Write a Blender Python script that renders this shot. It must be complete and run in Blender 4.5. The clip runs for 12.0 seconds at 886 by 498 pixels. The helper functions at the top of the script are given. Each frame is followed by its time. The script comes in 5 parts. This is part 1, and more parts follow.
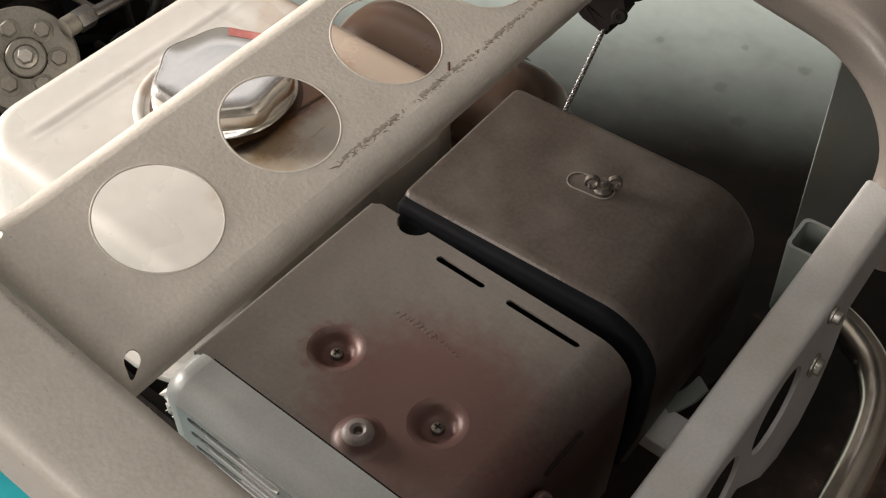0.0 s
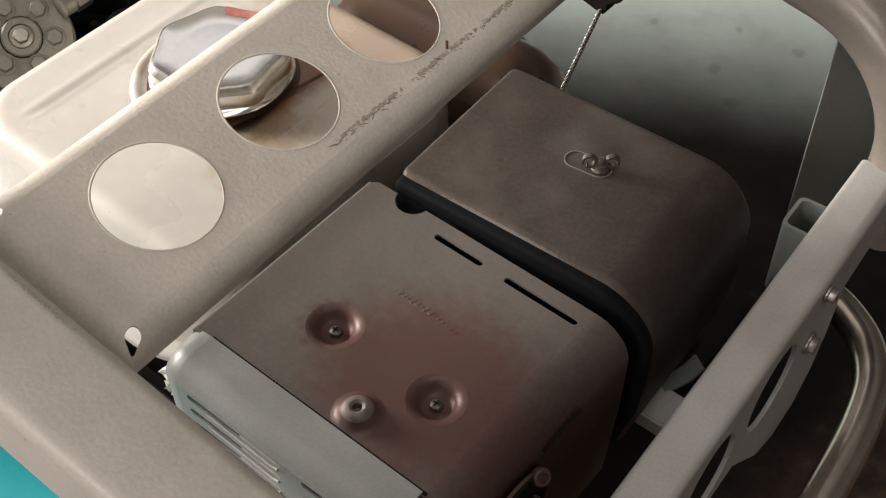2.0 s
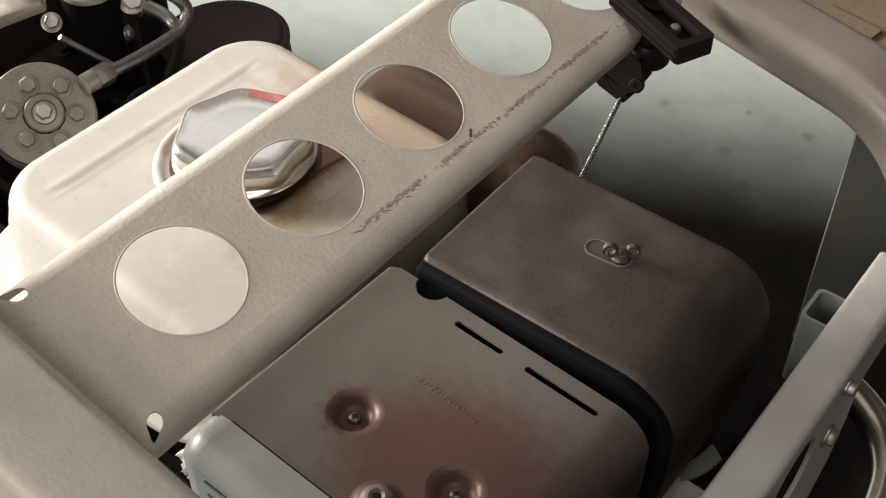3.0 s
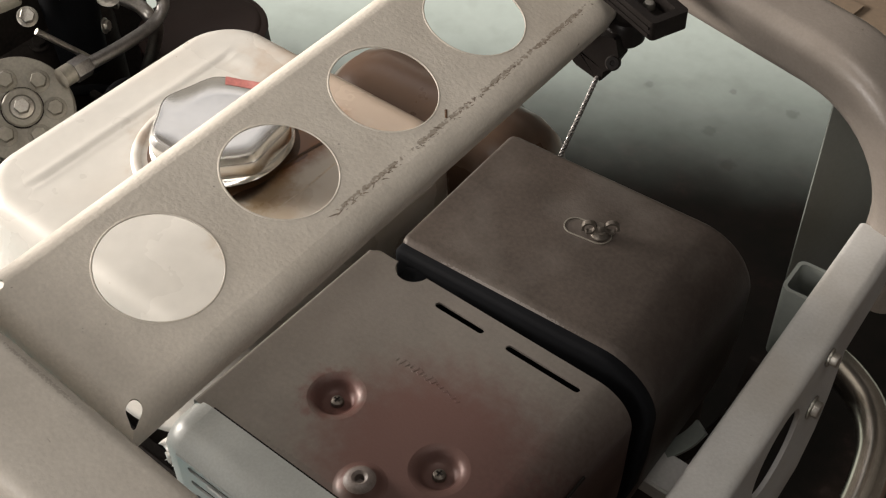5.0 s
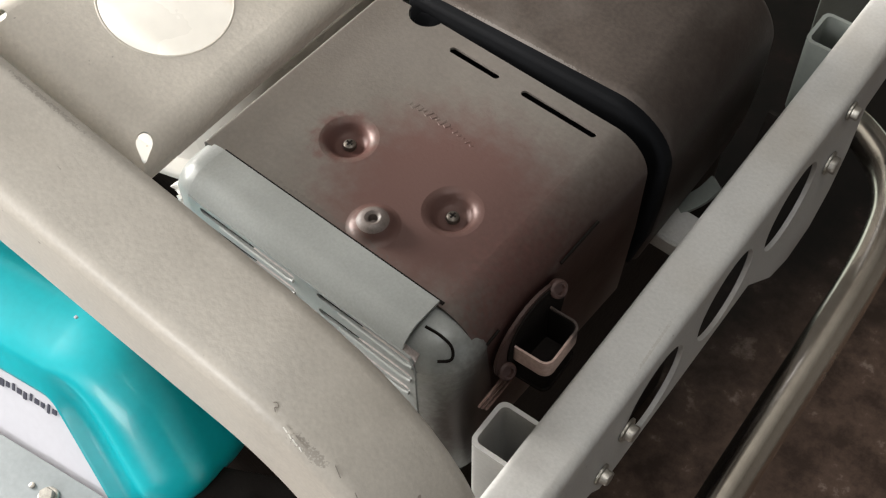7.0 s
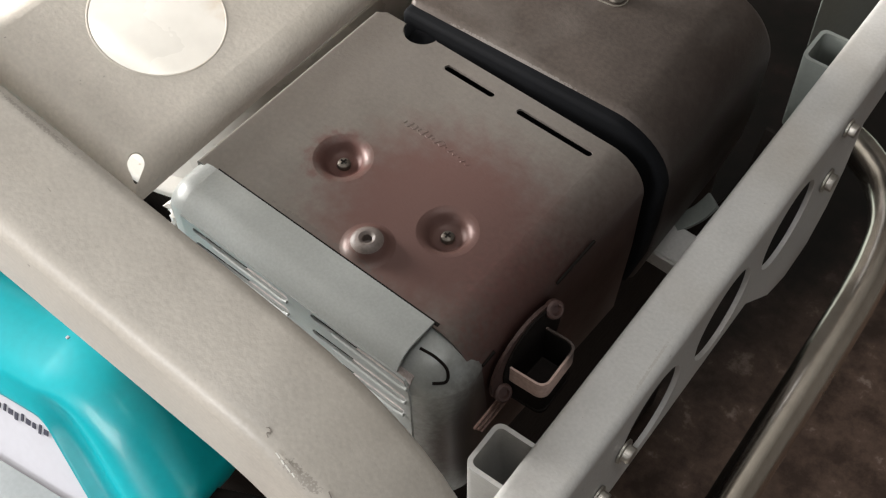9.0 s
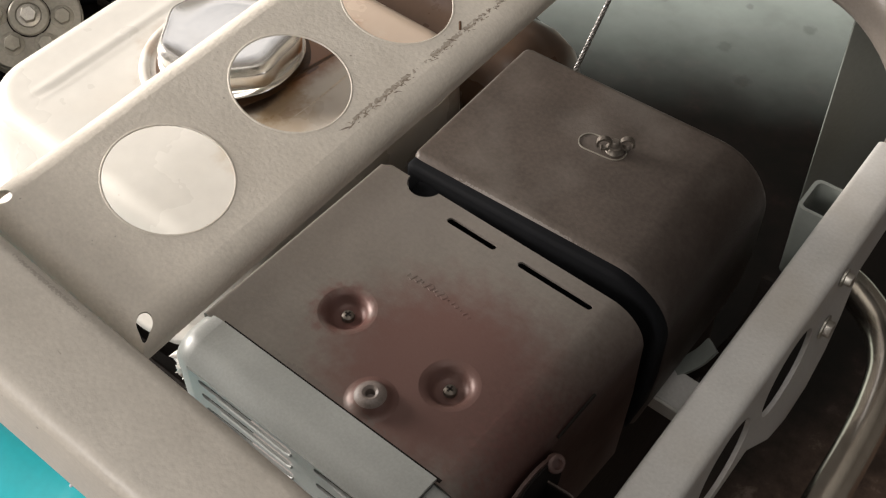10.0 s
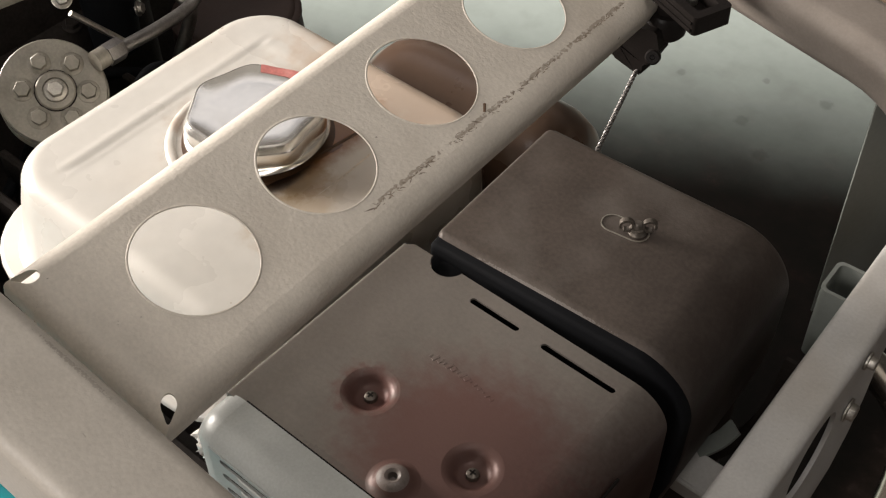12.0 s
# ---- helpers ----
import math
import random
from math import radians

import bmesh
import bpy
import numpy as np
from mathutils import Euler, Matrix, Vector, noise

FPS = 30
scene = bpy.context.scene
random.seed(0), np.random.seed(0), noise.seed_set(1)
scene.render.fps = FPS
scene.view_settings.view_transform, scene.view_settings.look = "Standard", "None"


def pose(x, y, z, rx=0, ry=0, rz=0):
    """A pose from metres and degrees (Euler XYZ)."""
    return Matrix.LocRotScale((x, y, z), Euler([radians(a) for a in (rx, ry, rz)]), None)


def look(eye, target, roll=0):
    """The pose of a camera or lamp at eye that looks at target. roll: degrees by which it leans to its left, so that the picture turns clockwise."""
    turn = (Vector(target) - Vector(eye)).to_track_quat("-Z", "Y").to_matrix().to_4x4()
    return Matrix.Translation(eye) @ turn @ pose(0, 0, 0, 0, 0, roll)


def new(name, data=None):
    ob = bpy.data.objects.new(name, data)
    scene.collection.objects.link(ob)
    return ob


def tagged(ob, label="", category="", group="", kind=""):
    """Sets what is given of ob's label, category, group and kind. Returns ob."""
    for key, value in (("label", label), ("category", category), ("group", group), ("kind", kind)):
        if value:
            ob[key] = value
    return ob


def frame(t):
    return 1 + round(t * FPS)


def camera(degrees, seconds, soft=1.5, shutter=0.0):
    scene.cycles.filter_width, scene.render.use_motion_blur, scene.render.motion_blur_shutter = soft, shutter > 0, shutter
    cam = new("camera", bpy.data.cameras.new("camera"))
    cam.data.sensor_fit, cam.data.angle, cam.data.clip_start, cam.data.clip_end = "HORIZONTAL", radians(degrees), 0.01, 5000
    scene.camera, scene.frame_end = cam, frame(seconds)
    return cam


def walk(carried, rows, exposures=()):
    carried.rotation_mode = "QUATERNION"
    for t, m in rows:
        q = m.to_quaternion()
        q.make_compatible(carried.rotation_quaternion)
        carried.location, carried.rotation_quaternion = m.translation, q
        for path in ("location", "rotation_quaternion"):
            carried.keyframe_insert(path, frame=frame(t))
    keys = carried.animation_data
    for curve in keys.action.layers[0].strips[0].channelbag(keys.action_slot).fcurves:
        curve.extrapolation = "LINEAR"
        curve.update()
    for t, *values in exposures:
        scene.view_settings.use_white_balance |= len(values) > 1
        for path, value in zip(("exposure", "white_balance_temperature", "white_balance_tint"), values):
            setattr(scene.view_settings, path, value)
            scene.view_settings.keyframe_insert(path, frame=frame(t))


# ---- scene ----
cam = camera(39.31, 12.0, soft=1.2)
PATH = [
    (0, (0.3081, -0.3497, 1.0291), (-0.1296, 0.1528, 0.2835), -1.39),
    (0.5, (0.3075, -0.3509, 1.0292), (-0.1305, 0.1487, 0.2818), -1.63),
    (1, (0.3086, -0.3513, 1.0291), (-0.1232, 0.1512, 0.2800), -1.22),
    (1.5, (0.3079, -0.3540, 1.0275), (-0.1210, 0.1399, 0.2711), -1.53),
    (2, (0.3079, -0.3552, 1.0285), (-0.1186, 0.1444, 0.2745), -0.97),
    (2.5, (0.3037, -0.3574, 1.0310), (-0.1433, 0.1583, 0.3001), -0.92),
    (3, (0.2944, -0.3572, 1.0359), (-0.1585, 0.1733, 0.3194), 0.09),
    (3.2, (0.2921, -0.3575, 1.0394), (-0.1685, 0.1918, 0.3423), 0.24),
    (4.8, (0.3026, -0.3550, 1.0335), (-0.1510, 0.1864, 0.3255), -1.23),
    (5, (0.3040, -0.3543, 1.0319), (-0.1425, 0.1748, 0.3104), -1.23),
    (5.5, (0.3044, -0.3559, 1.0265), (-0.1236, 0.1454, 0.2746), -1.38),
    (6, (0.3050, -0.3608, 1.0195), (-0.1053, 0.1149, 0.2415), -1.44),
    (6.5, (0.3089, -0.3639, 1.0106), (-0.0782, 0.0863, 0.2059), -1.33),
    (7, (0.3113, -0.3676, 1.0056), (-0.0616, 0.0583, 0.1812), -1.57),
    (7.2, (0.3110, -0.3681, 1.0048), (-0.0565, 0.0437, 0.1709), -1.74),
    (8.8, (0.3078, -0.3622, 1.0006), (-0.0471, 0.0491, 0.1611), -1.15),
    (9, (0.3070, -0.3614, 1.0039), (-0.0677, 0.0714, 0.1840), -1.37),
    (9.5, (0.3038, -0.3586, 1.0131), (-0.1009, 0.1132, 0.2297), -1.03),
    (10, (0.2991, -0.3520, 1.0266), (-0.1205, 0.1333, 0.2596), -1.17),
    (10.5, (0.2960, -0.3517, 1.0307), (-0.1368, 0.1447, 0.2782), -1.19),
    (11, (0.2943, -0.3514, 1.0327), (-0.1491, 0.1580, 0.2952), -1.01),
    (11.5, (0.2917, -0.3499, 1.0336), (-0.1542, 0.1630, 0.3001), -0.88),
    (12, (0.2900, -0.3508, 1.0338), (-0.1612, 0.1576, 0.3004), -1.18),
]
walk(cam, [(t, look(eye, target, roll)) for t, eye, target, roll in PATH],
     exposures=[(0, -0.60, 6620, 13), (2, -0.58, 6620, 13), (3, -0.58, 6650, 12), (5, -0.62, 6650, 12), (6, -0.36, 6500, 11), (6.5, -0.24, 6380, 10), (7, 0.10, 6250, 9),
                (9, 0.05, 6200, 10), (10, -0.36, 6550, 12), (11, -0.60, 6640, 13), (12, -0.60, 6640, 13)])

FLOOR = -0.05          # floor level; the silencer's top lies 0.55 m above it
V = Vector
# the perforated bar leans: its own axes and the middle of its first hole
BAR = Matrix(((0.96086, -0.03963, 0.27418, -0.07519), (0.03298, 0.99904, 0.02884, -0.12316), (-0.27506, -0.01867, 0.96125, 0.58500), (0, 0, 0, 1)))


# ---- light ----
world = bpy.data.worlds.new("world")
scene.world = world
world.use_nodes = True
wn = world.node_tree.nodes
sky = wn.new("ShaderNodeTexSky")
sky.sky_type = "NISHITA"
sky.sun_disc = False
sky.sun_elevation, sky.sun_rotation = radians(35), radians(150)
world.node_tree.links.new(sky.outputs[0], wn["Background"].inputs[0])
wn["Background"].inputs[1].default_value = 0.10

# the room is turned against the machine; u runs along its window wall's normal
ROOM = pose(0.0, 0.0, 0, 0, 0, 25)


def area(name, m, sx, sy, power, colour):
    lamp = bpy.data.lights.new(name, "AREA")
    lamp.shape, lamp.size, lamp.size_y, lamp.energy, lamp.color = "RECTANGLE", sx, sy, power, colour
    ob = new(name, lamp)
    ob.matrix_world = m
    return ob


# daylight in the wide window and, weaker and cooler, in a window of the front wall
area("window_light", ROOM @ pose(-2.17, 0.35, 1.12, 0, -90, 0), 0.75, 1.0, 204, (1.0, 0.935, 0.865))
area("front_window_light", ROOM @ pose(-1.25, -2.57, 1.85, 90, 0, 0), 1.3, 1.3, 70, (1.0, 0.955, 0.90))
area("door_light", ROOM @ pose(3.17, -1.6, 0.95, 0, 90, 0), 1.7, 0.9, 5, (1.0, 0.96, 0.92))
# overhead fill in an unseen roof opening, added to brighten the upward faces
area("overhead_fill", ROOM @ pose(0.40, -0.55, 3.23, 0, 0, 0), 0.9, 0.9, 20, (1.0, 0.945, 0.88))
# unseen high windows, added where the fuel cap's top mirrors them
area("clerestory_light", ROOM @ pose(-1.05, 2.17, 2.58, -90, 0, 0), 2.0, 1.1, 10, (1.0, 0.94, 0.86))


# ---- materials ----
def material(name, colour, rough=0.6, metal=0.0, vary=0.15, scale=30, fine=400, bump=0.05, bump_scale=600,
             stain=None, stain_amount=0.0, stain_scale=12, rough_vary=0.1, coat=0.0, chips=None):
    m = bpy.data.materials.new(name)
    m.use_nodes = True
    nt = m.node_tree
    n, l = nt.nodes, nt.links
    b = n["Principled BSDF"]
    tc = n.new("ShaderNodeTexCoord")

    def noise_at(sc, detail=4):
        t = n.new("ShaderNodeTexNoise")
        t.inputs["Scale"].default_value, t.inputs["Detail"].default_value = sc, detail
        l.new(tc.outputs["Object"], t.inputs["Vector"])
        return t

    big, small = noise_at(scale), noise_at(fine, 3)
    add = n.new("ShaderNodeMath")
    add.operation = "ADD"
    l.new(big.outputs["Fac"], add.inputs[0])
    l.new(small.outputs["Fac"], add.inputs[1])
    rng = n.new("ShaderNodeMapRange")
    rng.inputs[1].default_value, rng.inputs[2].default_value = 0.7, 1.3
    l.new(add.outputs[0], rng.inputs[0])
    mix = n.new("ShaderNodeMix")
    mix.data_type = "RGBA"
    lo = [c * (1 - vary) for c in colour]
    hi = [min(1, c * (1 + vary)) for c in colour]
    mix.inputs[6].default_value, mix.inputs[7].default_value = (*lo, 1), (*hi, 1)
    l.new(rng.outputs[0], mix.inputs[0])
    out = mix.outputs[2]
    if stain:
        s = noise_at(stain_scale, 6)
        sr = n.new("ShaderNodeMapRange")
        sr.inputs[1].default_value, sr.inputs[2].default_value = 0.5, 0.75
        sr.inputs[4].default_value = stain_amount
        l.new(s.outputs["Fac"], sr.inputs[0])
        mx = n.new("ShaderNodeMix")
        mx.data_type = "RGBA"
        mx.inputs[7].default_value = (*stain, 1)
        l.new(sr.outputs[0], mx.inputs[0])
        l.new(out, mx.inputs[6])
        out = mx.outputs[2]
    if chips:
        # small chips and specks
        c = noise_at(chips[2], 2)
        cr = n.new("ShaderNodeMapRange")
        cr.inputs[1].default_value, cr.inputs[2].default_value = chips[3], chips[3] + 0.03
        cr.inputs[4].default_value = chips[1]
        l.new(c.outputs["Fac"], cr.inputs[0])
        cx = n.new("ShaderNodeMix")
        cx.data_type = "RGBA"
        cx.inputs[7].default_value = (*chips[0], 1)
        l.new(cr.outputs[0], cx.inputs[0])
        l.new(out, cx.inputs[6])
        out = cx.outputs[2]
    l.new(out, b.inputs["Base Color"])
    rr = n.new("ShaderNodeMapRange")
    rr.inputs[3].default_value, rr.inputs[4].default_value = max(0.03, rough - rough_vary), min(1, rough + rough_vary)
    l.new(big.outputs["Fac"], rr.inputs[0])
    l.new(rr.outputs[0], b.inputs["Roughness"])
    b.inputs["Metallic"].default_value = metal
    b.inputs["Coat Weight"].default_value = coat
    if bump:
        g = noise_at(bump_scale, 3)
        bp = n.new("ShaderNodeBump")
        bp.inputs["Strength"].default_value, bp.inputs["Distance"].default_value = bump, 0.002
        l.new(g.outputs["Fac"], bp.inputs["Height"])
        l.new(bp.outputs[0], b.inputs["Normal"])
    return m


def stain_or_shade(m, centre, radius, colour, amount, stretch=(1, 1, 1), speck=150, ragged=1.1):
    """A patch of another colour with a ragged edge, a stain or painted shade, at a place of the machine."""
    nt = m.node_tree
    n, l = nt.nodes, nt.links
    b = n["Principled BSDF"]
    was = b.inputs["Base Color"].links[0].from_socket
    tc = n.new("ShaderNodeTexCoord")
    sub = n.new("ShaderNodeVectorMath")
    sub.operation = "SUBTRACT"
    sub.inputs[1].default_value = centre
    l.new(tc.outputs["Object"], sub.inputs[0])
    mul = n.new("ShaderNodeVectorMath")
    mul.operation = "MULTIPLY"
    mul.inputs[1].default_value = stretch
    l.new(sub.outputs[0], mul.inputs[0])
    ln = n.new("ShaderNodeVectorMath")
    ln.operation = "LENGTH"
    l.new(mul.outputs[0], ln.inputs[0])
    nz = n.new("ShaderNodeTexNoise")
    nz.inputs["Scale"].default_value, nz.inputs["Detail"].default_value = speck, 6
    l.new(tc.outputs["Object"], nz.inputs["Vector"])
    ad = n.new("ShaderNodeMath")
    ad.operation = "MULTIPLY_ADD"
    ad.inputs[1].default_value, ad.inputs[2].default_value = radius * ragged, -radius * ragged / 2
    l.new(nz.outputs["Fac"], ad.inputs[0])
    sm = n.new("ShaderNodeMath")
    sm.operation = "ADD"
    l.new(ln.outputs["Value"], sm.inputs[0])
    l.new(ad.outputs[0], sm.inputs[1])
    rg = n.new("ShaderNodeMapRange")
    rg.interpolation_type = "SMOOTHSTEP"
    rg.inputs[1].default_value, rg.inputs[2].default_value = radius * 0.45, radius * 1.1
    rg.inputs[3].default_value, rg.inputs[4].default_value = amount, 0.0
    l.new(sm.outputs[0], rg.inputs[0])
    mx = n.new("ShaderNodeMix")
    mx.data_type = "RGBA"
    mx.inputs[7].default_value = (*colour, 1)
    l.new(rg.outputs[0], mx.inputs[0])
    l.new(was, mx.inputs[6])
    l.new(mx.outputs[2], b.inputs["Base Color"])
    return m


FRAME_PAINT = material("frame_paint", (0.66, 0.612, 0.535), 0.46, 0.0, 0.08, 40, 500, 0.20, 400, (0.30, 0.25, 0.19), 0.35, 9, chips=((0.12, 0.09, 0.065), 0.7, 170, 0.755))
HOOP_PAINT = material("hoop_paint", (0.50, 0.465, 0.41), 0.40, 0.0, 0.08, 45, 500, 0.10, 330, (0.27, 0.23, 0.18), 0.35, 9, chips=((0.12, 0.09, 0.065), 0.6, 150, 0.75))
# the hoop paint again with a darker, greyer base colour, for the rear hoop
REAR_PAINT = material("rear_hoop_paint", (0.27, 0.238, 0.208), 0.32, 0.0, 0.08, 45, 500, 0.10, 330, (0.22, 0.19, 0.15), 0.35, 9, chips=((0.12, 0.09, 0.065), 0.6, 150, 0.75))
RAIL_PAINT = material("rail_paint", (0.46, 0.455, 0.435), 0.44, 0.0, 0.08, 40, 500, 0.13, 350, (0.30, 0.25, 0.19), 0.35, 14, chips=((0.12, 0.09, 0.065), 0.7, 170, 0.755))
TANK_PAINT = material("tank_paint", (0.60, 0.582, 0.535), 0.28, 0.0, 0.04, 14, 90, 0.02, 200, (0.42, 0.27, 0.13), 0.10, 10, chips=((0.30, 0.22, 0.13), 0.7, 130, 0.745))
CHROME = material("chrome", (0.88, 0.865, 0.83), 0.25, 1.0, 0.05, 40, 300, 0.0, 300, rough_vary=0.05)
STEEL = material("steel", (0.42, 0.40, 0.37), 0.38, 1.0, 0.2, 60, 500, 0.05, 400)
ZINC = material("zinc", (0.40, 0.38, 0.34), 0.42, 0.9, 0.2, 200, 900, 0.05, 900)
SILENCER = material("silencer_paint", (0.150, 0.135, 0.119), 0.42, 0.15, 0.09, 40, 350, 0.08, 600, (0.14, 0.128, 0.115), 0.30, 16)
CAP_PAINT = material("end_cover_paint", (0.290, 0.303, 0.290), 0.40, 0.1, 0.08, 35, 700, 0.04, 900, (0.22, 0.23, 0.22), 0.35, 25)
FILTER_PAINT = material("filter_paint", (0.069, 0.056, 0.047), 0.50, 0.15, 0.20, 34, 350, 0.10, 600, (0.15, 0.135, 0.12), 0.5, 18)
RUBBER = material("rubber", (0.0045, 0.005, 0.006), 0.8, 0.0, 0.2, 60, 600, 0.05, 500)
DARK = material("dark_iron", (0.019, 0.016, 0.014), 0.6, 0.1, 0.3, 40, 300, 0.2, 200)
TEAL = material("teal_plastic", (0.006, 0.36, 0.41), 0.36, 0.0, 0.06, 20, 200, 0.015, 200, coat=0.12)
TEAL_PALE = material("teal_scratch_and_glint", (0.35, 0.72, 0.72), 0.4, 0.0, 0.06, 20, 200, 0.0)
WHITE = material("label_white", (0.52, 0.52, 0.56), 0.4, 0.0, 0.03, 20, 200, 0.0)
INK = material("ink", (0.05, 0.05, 0.07), 0.5, 0.0, 0.05, 20, 200, 0.0)
GREY = material("grey_metal", (0.22, 0.24, 0.245), 0.45, 0.2, 0.08, 30, 300, 0.05, 400)
PUMP = material("pump_paint", (0.23, 0.215, 0.18), 0.45, 0.3, 0.15, 60, 500, 0.1, 400, (0.10, 0.085, 0.065), 0.6, 45)
BROWN = material("brown_paint", (0.085, 0.052, 0.035), 0.30, 0.0, 0.08, 20, 200, 0.02, 300)
RUST = material("rust", (0.30, 0.19, 0.16), 0.75, 0.1, 0.25, 80, 500, 0.2, 500)
OLD_FUEL = material("dried_fuel", (0.09, 0.045, 0.020), 0.5, 0.0, 0.3, 60, 500, 0.1, 400)
WIRE = material("wire_steel", (0.22, 0.21, 0.20), 0.4, 0.9, 0.2, 200, 900, 0.05, 900)
SCORCHED = material("scorched_pink", (0.48, 0.35, 0.30), 0.7, 0.0, 0.2, 80, 500, 0.15, 500)
BRONZE = material("dull_bronze", (0.12, 0.105, 0.088), 0.45, 0.6, 0.25, 200, 900, 0.05, 900)
RED_PAINT = material("faded_red_paint", (0.50, 0.17, 0.15), 0.5, 0.0, 0.25, 60, 500, 0.05, 400, (0.62, 0.45, 0.40), 0.6, 60)
CREASE = material("brownish_crease", (0.52, 0.44, 0.34), 0.5, 0.0, 0.3, 60, 500, 0.05, 400)
FAINT = material("faint_scratch", (0.27, 0.24, 0.21), 0.6, 0.1, 0.3, 300, 900, 0.0)
BOSS = material("worn_boss", (0.155, 0.128, 0.114), 0.5, 0.0, 0.2, 120, 700, 0.05, 600)
SCRATCH = material("scratched_metal", (0.27, 0.22, 0.17), 0.6, 0.2, 0.3, 300, 900, 0.0)
SOOT = material("soot", (0.010, 0.008, 0.007), 0.8, 0.0, 0.2, 60, 500, 0.1, 400)
SILENCER_RED = material("reddish_paint", (0.060, 0.033, 0.028), 0.6, 0.1, 0.2, 60, 500, 0.1, 400)
PIPE = material("worn_pipe", (0.82, 0.76, 0.68), 0.24, 1.0, 0.08, 14, 160, 0.02, 300, (0.30, 0.20, 0.14), 0.25, 30)
DUST = material("dusty_metal", (0.40, 0.35, 0.33), 0.7, 0.1, 0.25, 90, 600, 0.2, 500)
TAN = material("tan_fitting", (0.40, 0.30, 0.24), 0.5, 0.2, 0.15, 60, 400, 0.05, 400)
CARD = material("cardboard", (0.22, 0.165, 0.115), 0.8, 0.0, 0.12, 8, 120, 0.08, 100)
PLASTER = material("plaster", (0.075, 0.068, 0.06), 0.8, 0.0, 0.06, 3, 60, 0.1, 60)
CEILING = material("ceiling_paint", (0.30, 0.29, 0.27), 0.8, 0.0, 0.06, 3, 60, 0.1, 60)
FLOOR_MAT = material("floor_paint", (0.53, 0.615, 0.58), 0.5, 0.0, 0.04, 5, 60, 0.03, 120, (0.22, 0.23, 0.21), 0.20, 22)
DRUM = material("drum_paint", (0.022, 0.010, 0.007), 0.6, 0.0, 0.15, 30, 300, 0.05, 300)
BLACK_PLASTIC = material("black_plastic", (0.013, 0.011, 0.010), 0.4, 0.0, 0.2, 60, 600, 0.05, 500)
FOIL = material("foil", (0.80, 0.78, 0.73), 0.4, 0.3, 0.1, 100, 600, 0.1, 500)
POST = material("post_paint", (0.17, 0.185, 0.17), 0.5, 0.0, 0.06, 20, 300, 0.05, 300)

stain_or_shade(SILENCER, (0.063, -0.084, 0.5), 0.072, (0.105, 0.050, 0.042), 0.85, (0.92, 1, 0.3), 120, 0.45)
stain_or_shade(SILENCER, (-0.004, -0.084, 0.494), 0.020, (0.110, 0.045, 0.038), 0.75, (1, 1, 0.5), 200)
stain_or_shade(SILENCER, (0.128, -0.095, 0.462), 0.048, (0.150, 0.070, 0.062), 0.8, (1, 0.8, 0.9), 300)
# soot and the flank's shade beside the rail, painted as one dark patch
stain_or_shade(SILENCER, (0.140, -0.055, 0.430), 0.096, (0.036, 0.018, 0.015), 1.0, (1, 0.6, 1), 320, 0.15)
# the corner body's darkening towards its right side, shade painted into the colour
stain_or_shade(CAP_PAINT, (0.136, -0.126, 0.425), 0.056, (0.030, 0.020, 0.016), 0.95, (1, 1, 0.7), 300, 0.3)
stain_or_shade(SCORCHED, (0.142, -0.080, 0.463), 0.017, (0.02, 0.013, 0.011), 0.95, (1, 1, 1), 300, 0.4)
# the filter's dim right flank: grime with its shade painted in
stain_or_shade(FILTER_PAINT, (0.142, 0.085, 0.430), 0.104, (0.020, 0.014, 0.012), 0.95, (1, 0.6, 1), 200, 0.2)
stain_or_shade(TANK_PAINT, (-0.132, 0.030, 0.5), 0.055, (0.46, 0.34, 0.21), 0.35, (1.1, 0.9, 1), 60, 0.5)
stain_or_shade(TANK_PAINT, (-0.128, -0.012, 0.5), 0.026, (0.42, 0.30, 0.17), 0.55, (1.2, 0.6, 1), 90)
stain_or_shade(TANK_PAINT, (-0.166, 0.022, 0.5), 0.030, (0.10, 0.045, 0.016), 0.95, (1.6, 0.6, 1), 120, 0.5)
stain_or_shade(TANK_PAINT, (-0.205, 0.020, 0.5), 0.056, (0.28, 0.16, 0.07), 0.7, (1, 1, 1), 70)
stain_or_shade(TANK_PAINT, (-0.160, 0.118, 0.5), 0.085, (0.44, 0.31, 0.21), 0.7, (0.8, 1.4, 1), 60)
stain_or_shade(TANK_PAINT, (-0.160, -0.012, 0.5), 0.020, (0.24, 0.13, 0.055), 0.8, (1.3, 0.8, 1), 170)
stain_or_shade(TANK_PAINT, (-0.158, 0.044, 0.5), 0.044, (0.23, 0.095, 0.027), 1.0, (1.9, 0.8, 1), 120, 0.5)
stain_or_shade(TANK_PAINT, (-0.139, 0.006, 0.5), 0.018, (0.28, 0.17, 0.07), 0.65, (1.2, 0.8, 1), 260, 0.9)
# the fuel cap's shadow, painted black-brown on the tank
stain_or_shade(TANK_PAINT, (-0.155, 0.006, 0.5), 0.018, (0.022, 0.011, 0.006), 1.0, (1.5, 0.55, 1), 200, 0.4)


